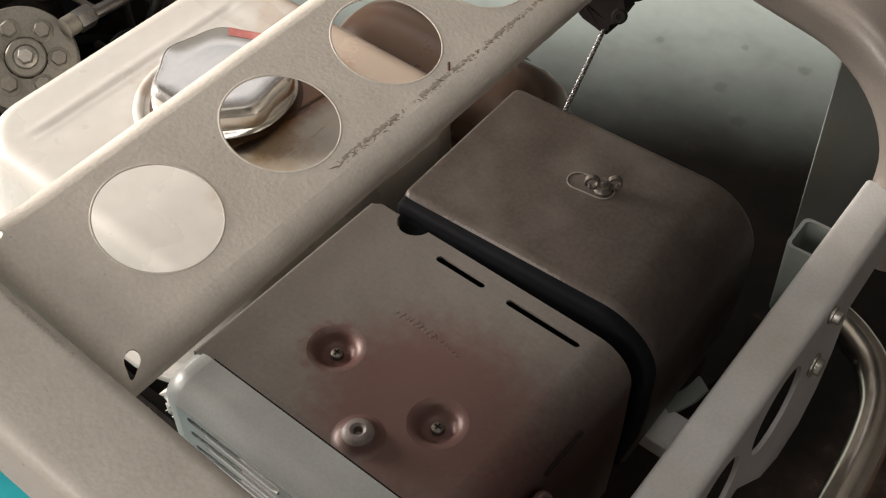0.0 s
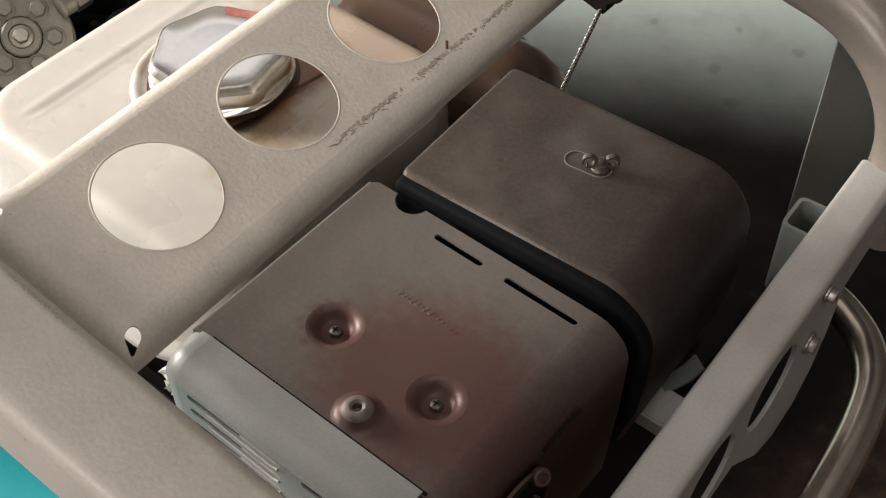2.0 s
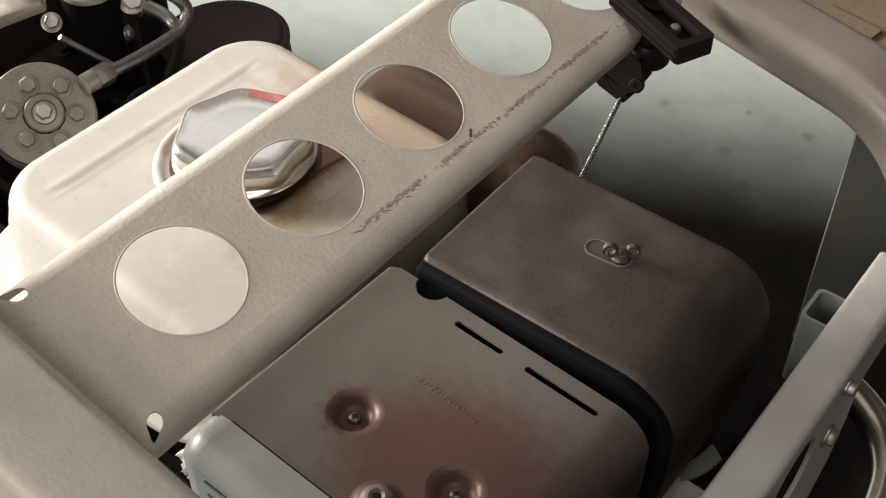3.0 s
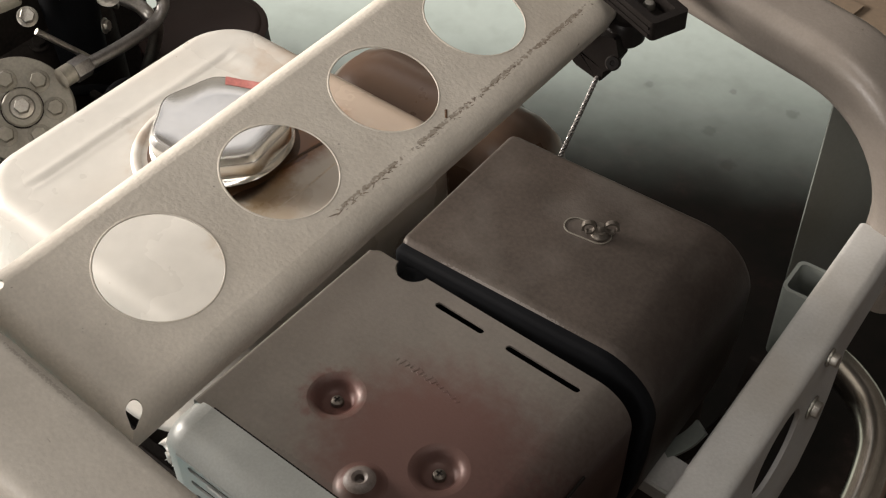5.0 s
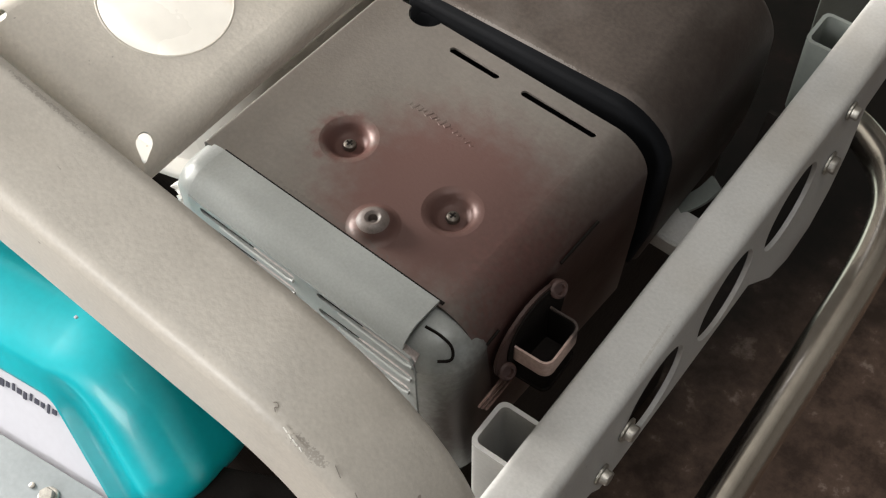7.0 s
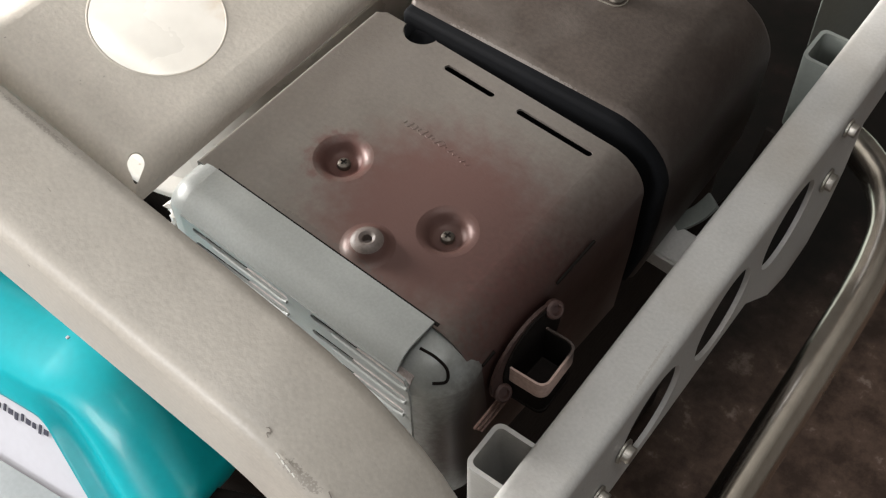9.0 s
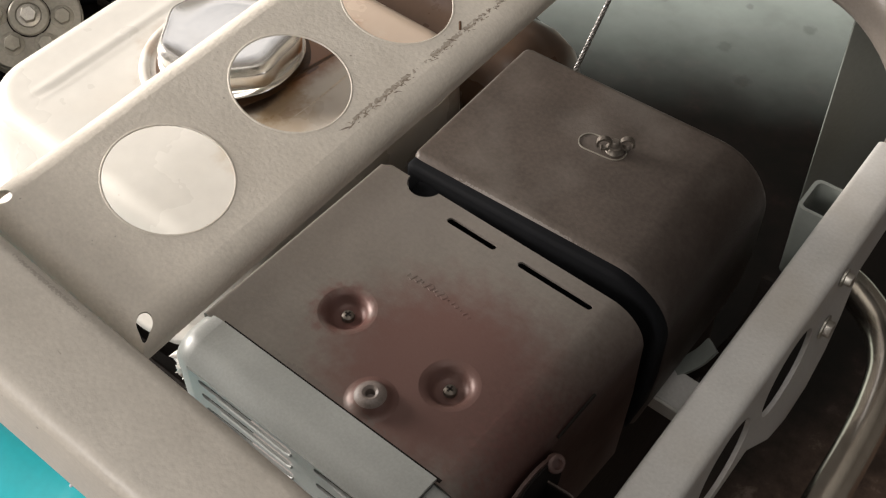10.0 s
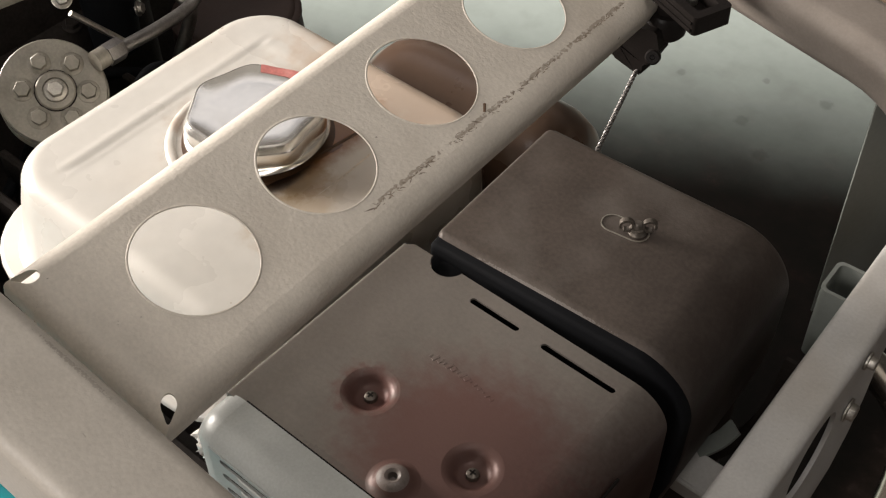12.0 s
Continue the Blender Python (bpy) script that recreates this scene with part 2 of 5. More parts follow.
def scuff_or_glint_line(m, a, b, half, colour, amount, speck=260, cut=0.50):
    """Paint rubbed through, or a painted edge highlight, in ragged marks along the line from a to b."""
    nt = m.node_tree
    n, l = nt.nodes, nt.links
    bs = n["Principled BSDF"]
    was = bs.inputs["Base Color"].links[0].from_socket
    tc = n.new("ShaderNodeTexCoord")
    a, b = V(a), V(b)
    d = (b - a).normalized()
    sub = n.new("ShaderNodeVectorMath")
    sub.operation = "SUBTRACT"
    sub.inputs[1].default_value = (a + b) / 2
    l.new(tc.outputs["Object"], sub.inputs[0])
    masks = []
    for axis, reach in ((d, (b - a).length / 2), (V((-d.y, d.x, 0)), half), (V((0, 0, 1)), 0.012)):
        dot = n.new("ShaderNodeVectorMath")
        dot.operation = "DOT_PRODUCT"
        dot.inputs[1].default_value = axis
        l.new(sub.outputs[0], dot.inputs[0])
        ab = n.new("ShaderNodeMath")
        ab.operation = "ABSOLUTE"
        l.new(dot.outputs["Value"], ab.inputs[0])
        mr = n.new("ShaderNodeMapRange")
        mr.inputs[1].default_value, mr.inputs[2].default_value = reach * 0.3, reach
        mr.inputs[3].default_value, mr.inputs[4].default_value = 1.0, 0.0
        l.new(ab.outputs[0], mr.inputs[0])
        masks.append(mr.outputs[0])
    nz = n.new("ShaderNodeTexNoise")
    nz.inputs["Scale"].default_value, nz.inputs["Detail"].default_value = speck, 5
    l.new(tc.outputs["Object"], nz.inputs["Vector"])
    out = masks[0]
    for k in masks[1:]:
        mu = n.new("ShaderNodeMath")
        mu.operation = "MULTIPLY"
        l.new(out, mu.inputs[0])
        l.new(k, mu.inputs[1])
        out = mu.outputs[0]
    ad = n.new("ShaderNodeMath")
    ad.operation = "MULTIPLY_ADD"
    ad.inputs[1].default_value = 0.55
    l.new(out, ad.inputs[0])
    l.new(nz.outputs["Fac"], ad.inputs[2])
    mr = n.new("ShaderNodeMapRange")
    mr.inputs[1].default_value, mr.inputs[2].default_value = cut + 0.42, cut + 0.52
    mr.inputs[4].default_value = amount
    l.new(ad.outputs[0], mr.inputs[0])
    mx = n.new("ShaderNodeMix")
    mx.data_type = "RGBA"
    mx.inputs[7].default_value = (*colour, 1)
    l.new(mr.outputs[0], mx.inputs[0])
    l.new(was, mx.inputs[6])
    l.new(mx.outputs[2], bs.inputs["Base Color"])


for worn in (RUBBER, BLACK_PLASTIC, SOOT, DARK):
    worn.node_tree.nodes["Principled BSDF"].inputs["Specular IOR Level"].default_value = 0.1

for dull in (SILENCER, FILTER_PAINT):
    dull.node_tree.nodes["Principled BSDF"].inputs["Specular IOR Level"].default_value = 0.25

DIRT = (0.085, 0.062, 0.045)
scuff_or_glint_line(HOOP_PAINT, (0.101, -0.243, 0.565), (0.154, -0.240, 0.535), 0.0040, (0.16, 0.14, 0.12), 0.45, 900)
scuff_or_glint_line(HOOP_PAINT, (-0.134, -0.214, 0.625), (0.028, -0.205, 0.584), 0.0025, DIRT, 0.3, 900)
for va, vb in ((0.065, 0.175), (0.12, 0.24), (0.18, 0.32), (0.23, 0.37)):
    scuff_or_glint_line(FRAME_PAINT, BAR @ V((0.0385 + 0.014 * (va - 0.09), va, 0)), BAR @ V((0.0385 + 0.014 * (vb - 0.09), vb, 0)), 0.0030, (0.26, 0.21, 0.16), 0.65, 420, 0.51)
scuff_or_glint_line(TANK_PAINT, (-0.1440, 0.070, 0.499), (-0.1570, -0.010, 0.499), 0.0050, (0.10, 0.036, 0.010), 0.9, 220, 0.44)
scuff_or_glint_line(RAIL_PAINT, (0.1800, -0.02, 0.452), (0.1870, -0.10, 0.452), 0.0016, (0.28, 0.24, 0.20), 0.35, 900, 0.50)
# highlights along the filter cover's edges, painted as thin light lines
scuff_or_glint_line(FILTER_PAINT, (-0.049, 0.0228, 0.505), (0.105, 0.0300, 0.505), 0.0016, (0.24, 0.225, 0.21), 0.35, 900, 0.44)
scuff_or_glint_line(FILTER_PAINT, (-0.0458, 0.016, 0.504), (-0.0515, 0.140, 0.504), 0.0014, (0.26, 0.245, 0.23), 0.35, 900, 0.44)
scuff_or_glint_line(SILENCER, (-0.045, -0.128, 0.5), (0.10, -0.128, 0.5), 0.004, (0.10, 0.09, 0.08), 0.4, 500, 0.48)



def oil_or_shade_side(m, point, angle, width, tones, cover=1.0):
    """Bare, oil-soaked floor, or painted shade, on the near side of a line through a point; the paint fades gradually.
    """
    nt = m.node_tree
    n, l = nt.nodes, nt.links
    bs = n["Principled BSDF"]
    was = bs.inputs["Base Color"].links[0].from_socket
    tc = n.new("ShaderNodeTexCoord")
    dot = n.new("ShaderNodeVectorMath")
    dot.operation = "DOT_PRODUCT"
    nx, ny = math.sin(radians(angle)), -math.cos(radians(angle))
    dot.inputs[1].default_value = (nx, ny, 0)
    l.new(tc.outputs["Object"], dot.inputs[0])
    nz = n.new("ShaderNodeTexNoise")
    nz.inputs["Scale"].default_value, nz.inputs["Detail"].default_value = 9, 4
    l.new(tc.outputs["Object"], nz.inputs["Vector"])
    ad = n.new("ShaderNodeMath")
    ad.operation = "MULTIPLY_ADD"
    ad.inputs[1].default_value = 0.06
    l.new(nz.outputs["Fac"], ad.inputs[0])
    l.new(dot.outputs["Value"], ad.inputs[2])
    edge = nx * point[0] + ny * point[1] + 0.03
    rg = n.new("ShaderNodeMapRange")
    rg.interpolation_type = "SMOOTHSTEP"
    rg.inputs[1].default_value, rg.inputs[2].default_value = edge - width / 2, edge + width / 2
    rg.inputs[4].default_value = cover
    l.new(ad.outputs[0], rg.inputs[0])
    # the oil, or the painted shade, thins out, unevenly, away from the machine
    far = n.new("ShaderNodeVectorMath")
    far.operation = "LENGTH"
    l.new(tc.outputs["Object"], far.inputs[0])
    patchy = n.new("ShaderNodeTexNoise")
    patchy.inputs["Scale"].default_value, patchy.inputs["Detail"].default_value = 2.2, 5
    l.new(tc.outputs["Object"], patchy.inputs["Vector"])
    reach = n.new("ShaderNodeMath")
    reach.operation = "MULTIPLY_ADD"
    reach.inputs[1].default_value = 1.6
    l.new(patchy.outputs["Fac"], reach.inputs[0])
    l.new(far.outputs["Value"], reach.inputs[2])
    fade = n.new("ShaderNodeMapRange")
    fade.interpolation_type = "SMOOTHSTEP"
    fade.inputs[1].default_value, fade.inputs[2].default_value = 2.1, 3.6
    fade.inputs[3].default_value, fade.inputs[4].default_value = 1.0, 0.35
    l.new(reach.outputs[0], fade.inputs[0])
    covered = n.new("ShaderNodeMath")
    covered.operation = "MULTIPLY"
    l.new(rg.outputs[0], covered.inputs[0])
    l.new(fade.outputs[0], covered.inputs[1])
    a = n.new("ShaderNodeTexNoise")
    a.inputs["Scale"].default_value, a.inputs["Detail"].default_value, a.inputs["Roughness"].default_value = 26, 8, 0.7
    l.new(tc.outputs["Object"], a.inputs["Vector"])
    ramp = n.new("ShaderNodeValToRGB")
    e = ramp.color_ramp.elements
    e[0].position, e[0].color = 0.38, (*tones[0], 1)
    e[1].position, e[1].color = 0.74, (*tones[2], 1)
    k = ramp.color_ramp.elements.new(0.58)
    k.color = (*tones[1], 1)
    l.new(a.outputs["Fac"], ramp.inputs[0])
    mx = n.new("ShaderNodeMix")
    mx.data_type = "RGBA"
    l.new(covered.outputs[0], mx.inputs[0])
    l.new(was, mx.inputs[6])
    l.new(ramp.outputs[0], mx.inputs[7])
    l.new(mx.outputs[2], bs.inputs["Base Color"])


for spot, size in (((-0.226, 0.826, FLOOR), 0.012), ((-0.175, 0.783, FLOOR), 0.013), ((-0.157, 0.925, FLOOR), 0.011), ((-0.342, 0.860, FLOOR), 0.008), ((-0.243, 0.917, FLOOR), 0.007)):
    stain_or_shade(FLOOR_MAT, spot, size, (0.20, 0.22, 0.20), 0.35, (1, 1, 1), 140)
FLOOR_MAT.node_tree.nodes["Principled BSDF"].inputs["Specular IOR Level"].default_value = 0.15
# the shade behind the machine, painted into the floor's colour
oil_or_shade_side(FLOOR_MAT, (-0.29, 0.86), 24, 0.42, ((0.005, 0.005, 0.004), (0.009, 0.007, 0.006), (0.022, 0.013, 0.011)))
oil_or_shade_side(FLOOR_MAT, (0.18, 0.35), 70, 0.20, ((0.050, 0.033, 0.025), (0.115, 0.077, 0.058), (0.36, 0.29, 0.24)))


# ---- helpers ----
def link(name, bm, mat, parent=None, label="", smooth=35, recalc=True):
    if recalc:
        bmesh.ops.recalc_face_normals(bm, faces=bm.faces)
    me = bpy.data.meshes.new(name)
    bm.to_mesh(me)
    bm.free()
    me.materials.append(mat)
    if smooth:
        me.shade_smooth()
        me.set_sharp_from_angle(angle=radians(smooth))
    ob = new(name, me)
    if parent is not None:
        ob.parent = parent
        if parent.type == "EMPTY":
            ob.matrix_parent_inverse = Matrix.Translation(-parent.location)
    if label:
        ob["label"] = label
    return ob


def part(name, bm, mat, parent, label="", smooth=35):
    return link(name, bm, mat, parent, label, smooth)


def thing(name, at, label, category, group="", kind=""):
    e = new(name)
    e.empty_display_size = 0.02
    e.location = at
    return tagged(e, label, category, group, kind)


def box(x0, x1, y0, y1, z0, z1, bevel=0.0, seg=3, m=None):
    bm = bmesh.new()
    bmesh.ops.create_cube(bm, size=1)
    for v in bm.verts:
        v.co = V((x0 + (v.co.x + .5) * (x1 - x0), y0 + (v.co.y + .5) * (y1 - y0), z0 + (v.co.z + .5) * (z1 - z0)))
    if bevel:
        bmesh.ops.bevel(bm, geom=bm.edges[:], offset=bevel, segments=seg, profile=0.5, affect="EDGES")
    if m is not None:
        bm.transform(m)
    return bm


def join(*bms):
    out = bms[0]
    for b in bms[1:]:
        me = bpy.data.meshes.new("t")
        b.to_mesh(me)
        out.from_mesh(me)
        b.free()
        bpy.data.meshes.remove(me)
    return out


def lathe(profile, n=32, m=None, lobes=0, depth=0.0, closed=True):
    """Turn (radius, height) pairs round z; lobes flute the outside."""
    bm = bmesh.new()
    rings = []
    for r, z in profile:
        ring = []
        for k in range(n):
            a = 2 * math.pi * k / n
            q = r * (1 - depth * (0.5 + 0.5 * math.cos(lobes * a)) if lobes else 1)
            ring.append(bm.verts.new((q * math.cos(a), q * math.sin(a), z)))
        rings.append(ring)
    for a, b in zip(rings, rings[1:]):
        for k in range(n):
            bm.faces.new((a[k], a[(k + 1) % n], b[(k + 1) % n], b[k]))
    for end in (rings[0], rings[-1]) if closed else ():
        bm.faces.new(end)
    bmesh.ops.remove_doubles(bm, verts=bm.verts, dist=1e-6)
    if m is not None:
        bm.transform(m)
    return bm


def smooth_path(points, steps=8):
    p = [V(q) for q in points]
    p = [2 * p[0] - p[1], *p, 2 * p[-1] - p[-2]]
    out = []
    for i in range(1, len(p) - 2):
        for s in range(steps):
            t = s / steps
            a, b, c, d = p[i - 1:i + 3]
            out.append(0.5 * (2 * b + (c - a) * t + (2 * a - 5 * b + 4 * c - d) * t * t + (3 * b - a - 3 * c + d) * t ** 3))
    return out + [p[-2]]


def sweep(path, section, up=(0, 0, 1), caps=True):
    """Carry a closed 2D section along a path; its second axis starts towards up."""
    bm = bmesh.new()
    path = [V(p) for p in path]
    rings, side = [], None
    for i, p in enumerate(path):
        d = (path[min(i + 1, len(path) - 1)] - path[max(i - 1, 0)]).normalized()
        if side is None:
            side = d.cross(V(up)).normalized()
        side = (side - d * side.dot(d)).normalized()
        top = side.cross(d)
        rings.append([bm.verts.new(p + side * a + top * b) for a, b in section])
    n = len(section)
    for a, b in zip(rings, rings[1:]):
        for k in range(n):
            bm.faces.new((a[k], a[(k + 1) % n], b[(k + 1) % n], b[k]))
    if caps:
        bm.faces.new(rings[0])
        bm.faces.new(rings[-1])
    return bm


def disc(r, n=14):
    return [(r * math.cos(2 * math.pi * k / n), r * math.sin(2 * math.pi * k / n)) for k in range(n)]


def rounded(w, h, r, n=4):
    out = []
    for cx, cy, a0 in ((w / 2 - r, h / 2 - r, 0), (-w / 2 + r, h / 2 - r, 90), (-w / 2 + r, -h / 2 + r, 180), (w / 2 - r, -h / 2 + r, 270)):
        for k in range(n + 1):
            a = radians(a0 + 90 * k / n)
            out.append((cx + r * math.cos(a), cy + r * math.sin(a)))
    return out


def ring(cx, cy, r, n=40, ry=None):
    return [(cx + r * math.cos(2 * math.pi * k / n), cy + (ry or r) * math.sin(2 * math.pi * k / n)) for k in range(n)]


def slot(x0, y0, x1, y1, r, n=6):
    a0 = math.atan2(y1 - y0, x1 - x0)
    out = [(x1 + r * math.cos(a0 - math.pi / 2 + math.pi * k / n), y1 + r * math.sin(a0 - math.pi / 2 + math.pi * k / n)) for k in range(n + 1)]
    return out + [(x0 + r * math.cos(a0 + math.pi / 2 + math.pi * k / n), y0 + r * math.sin(a0 + math.pi / 2 + math.pi * k / n)) for k in range(n + 1)]


def plate(outer, holes, thick, m=None):
    """A flat sheet in xy with its top at z = 0, with holes that go through."""
    bm = bmesh.new()
    loops = []
    for loop in (outer, *holes):
        vs = [bm.verts.new((x, y, 0)) for x, y in loop]
        loops.append(vs)
        for a, b in zip(vs, vs[1:] + vs[:1]):
            bm.edges.new((a, b))
    bmesh.ops.triangle_fill(bm, use_beauty=True, use_dissolve=False, edges=bm.edges[:], normal=(0, 0, 1))
    top = bm.faces[:]
    low = {v: bm.verts.new(v.co - V((0, 0, thick))) for v in bm.verts[:]}
    for f in top:
        bm.faces.new([low[v] for v in reversed(f.verts)])
    for vs in loops:
        for a, b in zip(vs, vs[1:] + vs[:1]):
            bm.faces.new((a, b, low[b], low[a]))
    if m is not None:
        bm.transform(m)
    return bm


def strip(profile, thick, a0, a1, axis="y"):
    """A bent sheet: an open profile of (u, z) points, given thickness to its right, drawn out along an axis."""
    p = [V((u, w)) for u, w in profile]
    inner = []
    for i, q in enumerate(p):
        d = (p[min(i + 1, len(p) - 1)] - p[max(i - 1, 0)]).normalized()
        inner.append(q + V((d.y, -d.x)) * thick)
    loop = p + inner[::-1]
    bm = bmesh.new()
    rings = []
    for a in (a0, a1):
        rings.append([bm.verts.new((q.x, a, q.y) if axis == "y" else (a, q.x, q.y)) for q in loop])
    n = len(loop)
    for k in range(n):
        bm.faces.new((rings[0][k], rings[0][(k + 1) % n], rings[1][(k + 1) % n], rings[1][k]))
    m = len(p)
    for r in rings:
        for k in range(m - 1):
            bm.faces.new((r[k], r[k + 1], r[n - 2 - k], r[n - 1 - k]))
    return bm


def arc(cx, cz, r, a0, a1, n=8):
    return [(cx + r * math.cos(radians(a0 + (a1 - a0) * k / n)), cz + r * math.sin(radians(a0 + (a1 - a0) * k / n))) for k in range(n + 1)]


def hexbolt(r, h, m, flange=True):
    prof = [(r, 0), (r, h * 0.85), (r * 0.88, h)]
    bm = lathe(prof, 6)
    bmesh.ops.bevel(bm, geom=[e for e in bm.edges if abs((e.verts[0].co - e.verts[1].co).z) > h * .5], offset=r * .06, segments=1, affect="EDGES")
    if flange:
        bm = join(bm, lathe([(r * 1.35, -0.0005), (r * 1.35, h * 0.12), (r * 1.2, h * 0.2)], 20))
    bm.transform(m)
    return bm


def facing(at, normal):
    return Matrix.Translation(at) @ V(normal).to_track_quat("Z", "Y").to_matrix().to_4x4()


# ---- the room ----
def room():
    h = 3.2

    def wall(name, *b):
        return tagged(link(name, box(*b, m=ROOM), PLASTER), "plain dim plastered workshop wall", "wall", kind="structure")
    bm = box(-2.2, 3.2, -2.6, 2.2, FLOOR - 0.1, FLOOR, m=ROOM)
    tagged(link("floor", bm, FLOOR_MAT), "workshop floor in worn pale green paint, oily brown beside the machine, with painted shade behind it", "floor", kind="structure")
    bm = join(box(-2.2, -0.10, -2.6, 2.2, h, h + .1), box(0.90, 3.2, -2.6, 2.2, h, h + .1),
              box(-0.10, 0.90, -2.6, -1.05, h, h + .1), box(-0.10, 0.90, -0.05, 2.2, h, h + .1))
    bm.transform(ROOM)
    tagged(link("ceiling", bm, CEILING, smooth=0), "plain dim ceiling with an opening made for the overhead fill", "ceiling", kind="structure")
    # end wall with a doorway
    bm = join(box(3.2, 3.3, -2.7, -2.1, FLOOR - .1, h + .1), box(3.2, 3.3, -1.1, 2.3, FLOOR - .1, h + .1), box(3.2, 3.3, -2.1, -1.1, 2.0, h + .1))
    bm.transform(ROOM)
    tagged(link("wall_east", bm, PLASTER, smooth=0), "dim plastered wall with an open doorway", "wall", kind="structure")
    # rear wall with a strip of high windows
    bm = join(box(-2.2, -2.1, 2.2, 2.3, FLOOR - .1, h + .1), box(0.0, 3.2, 2.2, 2.3, FLOOR - .1, h + .1),
              box(-2.1, 0.0, 2.2, 2.3, 3.15, h + .1), box(-2.1, 0.0, 2.2, 2.3, FLOOR - .1, 2.0))
    bm.transform(ROOM)
    tagged(link("wall_north", bm, PLASTER, smooth=0), "dim plastered wall with a strip of high windows", "wall", kind="structure")
    # front wall with a window opening
    bm = join(box(-2.2, -1.95, -2.7, -2.6, FLOOR - .1, h + .1), box(-0.55, 3.2, -2.7, -2.6, FLOOR - .1, h + .1),
              box(-1.95, -0.55, -2.7, -2.6, 2.55, h + .1), box(-1.95, -0.55, -2.7, -2.6, FLOOR - .1, 1.15))
    bm.transform(ROOM)
    tagged(link("wall_south", bm, PLASTER, smooth=0), "dim plastered wall with a window opening", "wall", kind="structure")
    # side wall with a wide window opening
    bm = join(box(-2.3, -2.2, -2.7, -0.18, FLOOR - .1, h + .1), box(-2.3, -2.2, 0.88, 2.3, FLOOR - .1, h + .1),
              box(-2.3, -2.2, -0.18, 0.88, 1.52, h + .1), box(-2.3, -2.2, -0.18, 0.88, FLOOR - .1, 0.72))
    bm.transform(ROOM)
    tagged(link("wall_west", bm, PLASTER, smooth=0), "dim plastered wall with a wide window opening", "wall", kind="structure")


room()


def extrude_round(poly, y0, y1, r, m=None, seg=4):
    """A closed (x, z) outline drawn out along y, its end edges rounded with radius r."""
    xs, zs = [p[0] for p in poly], [p[1] for p in poly]
    cx, cz, hx, hz = (min(xs) + max(xs)) / 2, (min(zs) + max(zs)) / 2, (max(xs) - min(xs)) / 2, (max(zs) - min(zs)) / 2
    rows = [(y0 + r * (1 - math.cos(a)), r * (1 - math.sin(a))) for a in [math.pi / 2 * k / seg for k in range(seg + 1)]]
    rows += [(y1 - (y - y0), d) for y, d in reversed(rows)]
    bm = bmesh.new()
    rings = []
    for y, d in rows:
        rings.append([bm.verts.new((cx + (x - cx) * (1 - d / hx), y, cz + (z - cz) * (1 - d / hz))) for x, z in poly])
    n = len(poly)
    for a, b in zip(rings, rings[1:]):
        for k in range(n):
            bm.faces.new((a[k], a[(k + 1) % n], b[(k + 1) % n], b[k]))
    bm.faces.new(rings[0])
    bm.faces.new(rings[-1])
    if m is not None:
        bm.transform(m)
    return bm


def turn_about(x, y, deg):
    return Matrix.Translation((x, y, 0)) @ pose(0, 0, 0, 0, 0, deg) @ Matrix.Translation((-x, -y, 0))


# ---- the tubular frame ----
TUBE = rounded(0.052, 0.057, 0.0085, 6)


def hoop(name, m, left, bend_x, radius, top, foot, label, mat, section=TUBE, half=0.0285, slope=0.0):
    """A square tube that runs across, falling by the slope's angle, bends down and stands upright at both ends."""
    zc = top - half
    run_z = lambda x: zc - x * math.tan(slope)
    pts, ends = [], []
    for side, x in ((-1, left), (1, bend_x)):
        lean = side * slope
        cx, cz = x - side * radius * math.sin(lean), run_z(x) - radius * math.cos(lean)
        turn = [lean + (math.pi / 2 - lean) * k / 11 for k in range(1, 12)]
        bend = [(cx + side * radius * math.sin(a), 0, cz + radius * math.cos(a)) for a in turn]
        bend += [(bend[-1][0], 0, cz - 0.01)]
        ends.append([(x, 0, run_z(x)), *bend, (bend[-1][0], 0, foot)])
    a, b = list(reversed(ends[0])), ends[1]
    near_left, near_right = (left + 0.004, 0, run_z(left + 0.004)), (bend_x - 0.004, 0, run_z(bend_x - 0.004))
    runs = (("leg", a[:2]), ("bend", a[1:] + [near_left]), ("cross_tube", [near_left, near_right]), ("bend", [near_right] + b[:-1]), ("leg", b[-2:]))
    h = thing(name, m @ V(b[-1]), label, "frame tube", "frame hoops")
    for piece, run in runs:
        first = V(run[1]) - V(run[0])
        bm = sweep(run, section, up=(-first.z, 0, first.x), caps=False)
        bm.transform(m)
        part(piece, bm, mat, h)
    return h


HOOP_TURN = pose(0, -0.2271, 0, 0, 0, 3.33)
front_hoop = hoop("frame_hoop", HOOP_TURN, -0.255, 0.080, 0.105, 0.5908, FLOOR,
                  "beige painted square-tube hoop, scuffed, at the machine's front", HOOP_PAINT, slope=0.26)
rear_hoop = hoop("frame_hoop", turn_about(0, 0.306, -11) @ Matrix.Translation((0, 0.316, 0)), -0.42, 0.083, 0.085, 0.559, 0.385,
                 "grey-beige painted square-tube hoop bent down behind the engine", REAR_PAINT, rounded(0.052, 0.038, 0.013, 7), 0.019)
part("leg_plate", box(0.0, 0.16, 0.0, 0.0012, 0.30, 0.512, m=pose(0.0975, 0.290, 0, 0, 0, 62)), POST, rear_hoop, "flat grey-green plate welded inside the bend")
part("weld_seam", sweep([(0.0978, 0.2888, 0.30), (0.0978, 0.2888, 0.512)], disc(0.0022, 8)), DARK, rear_hoop, "dark seam along the plate")


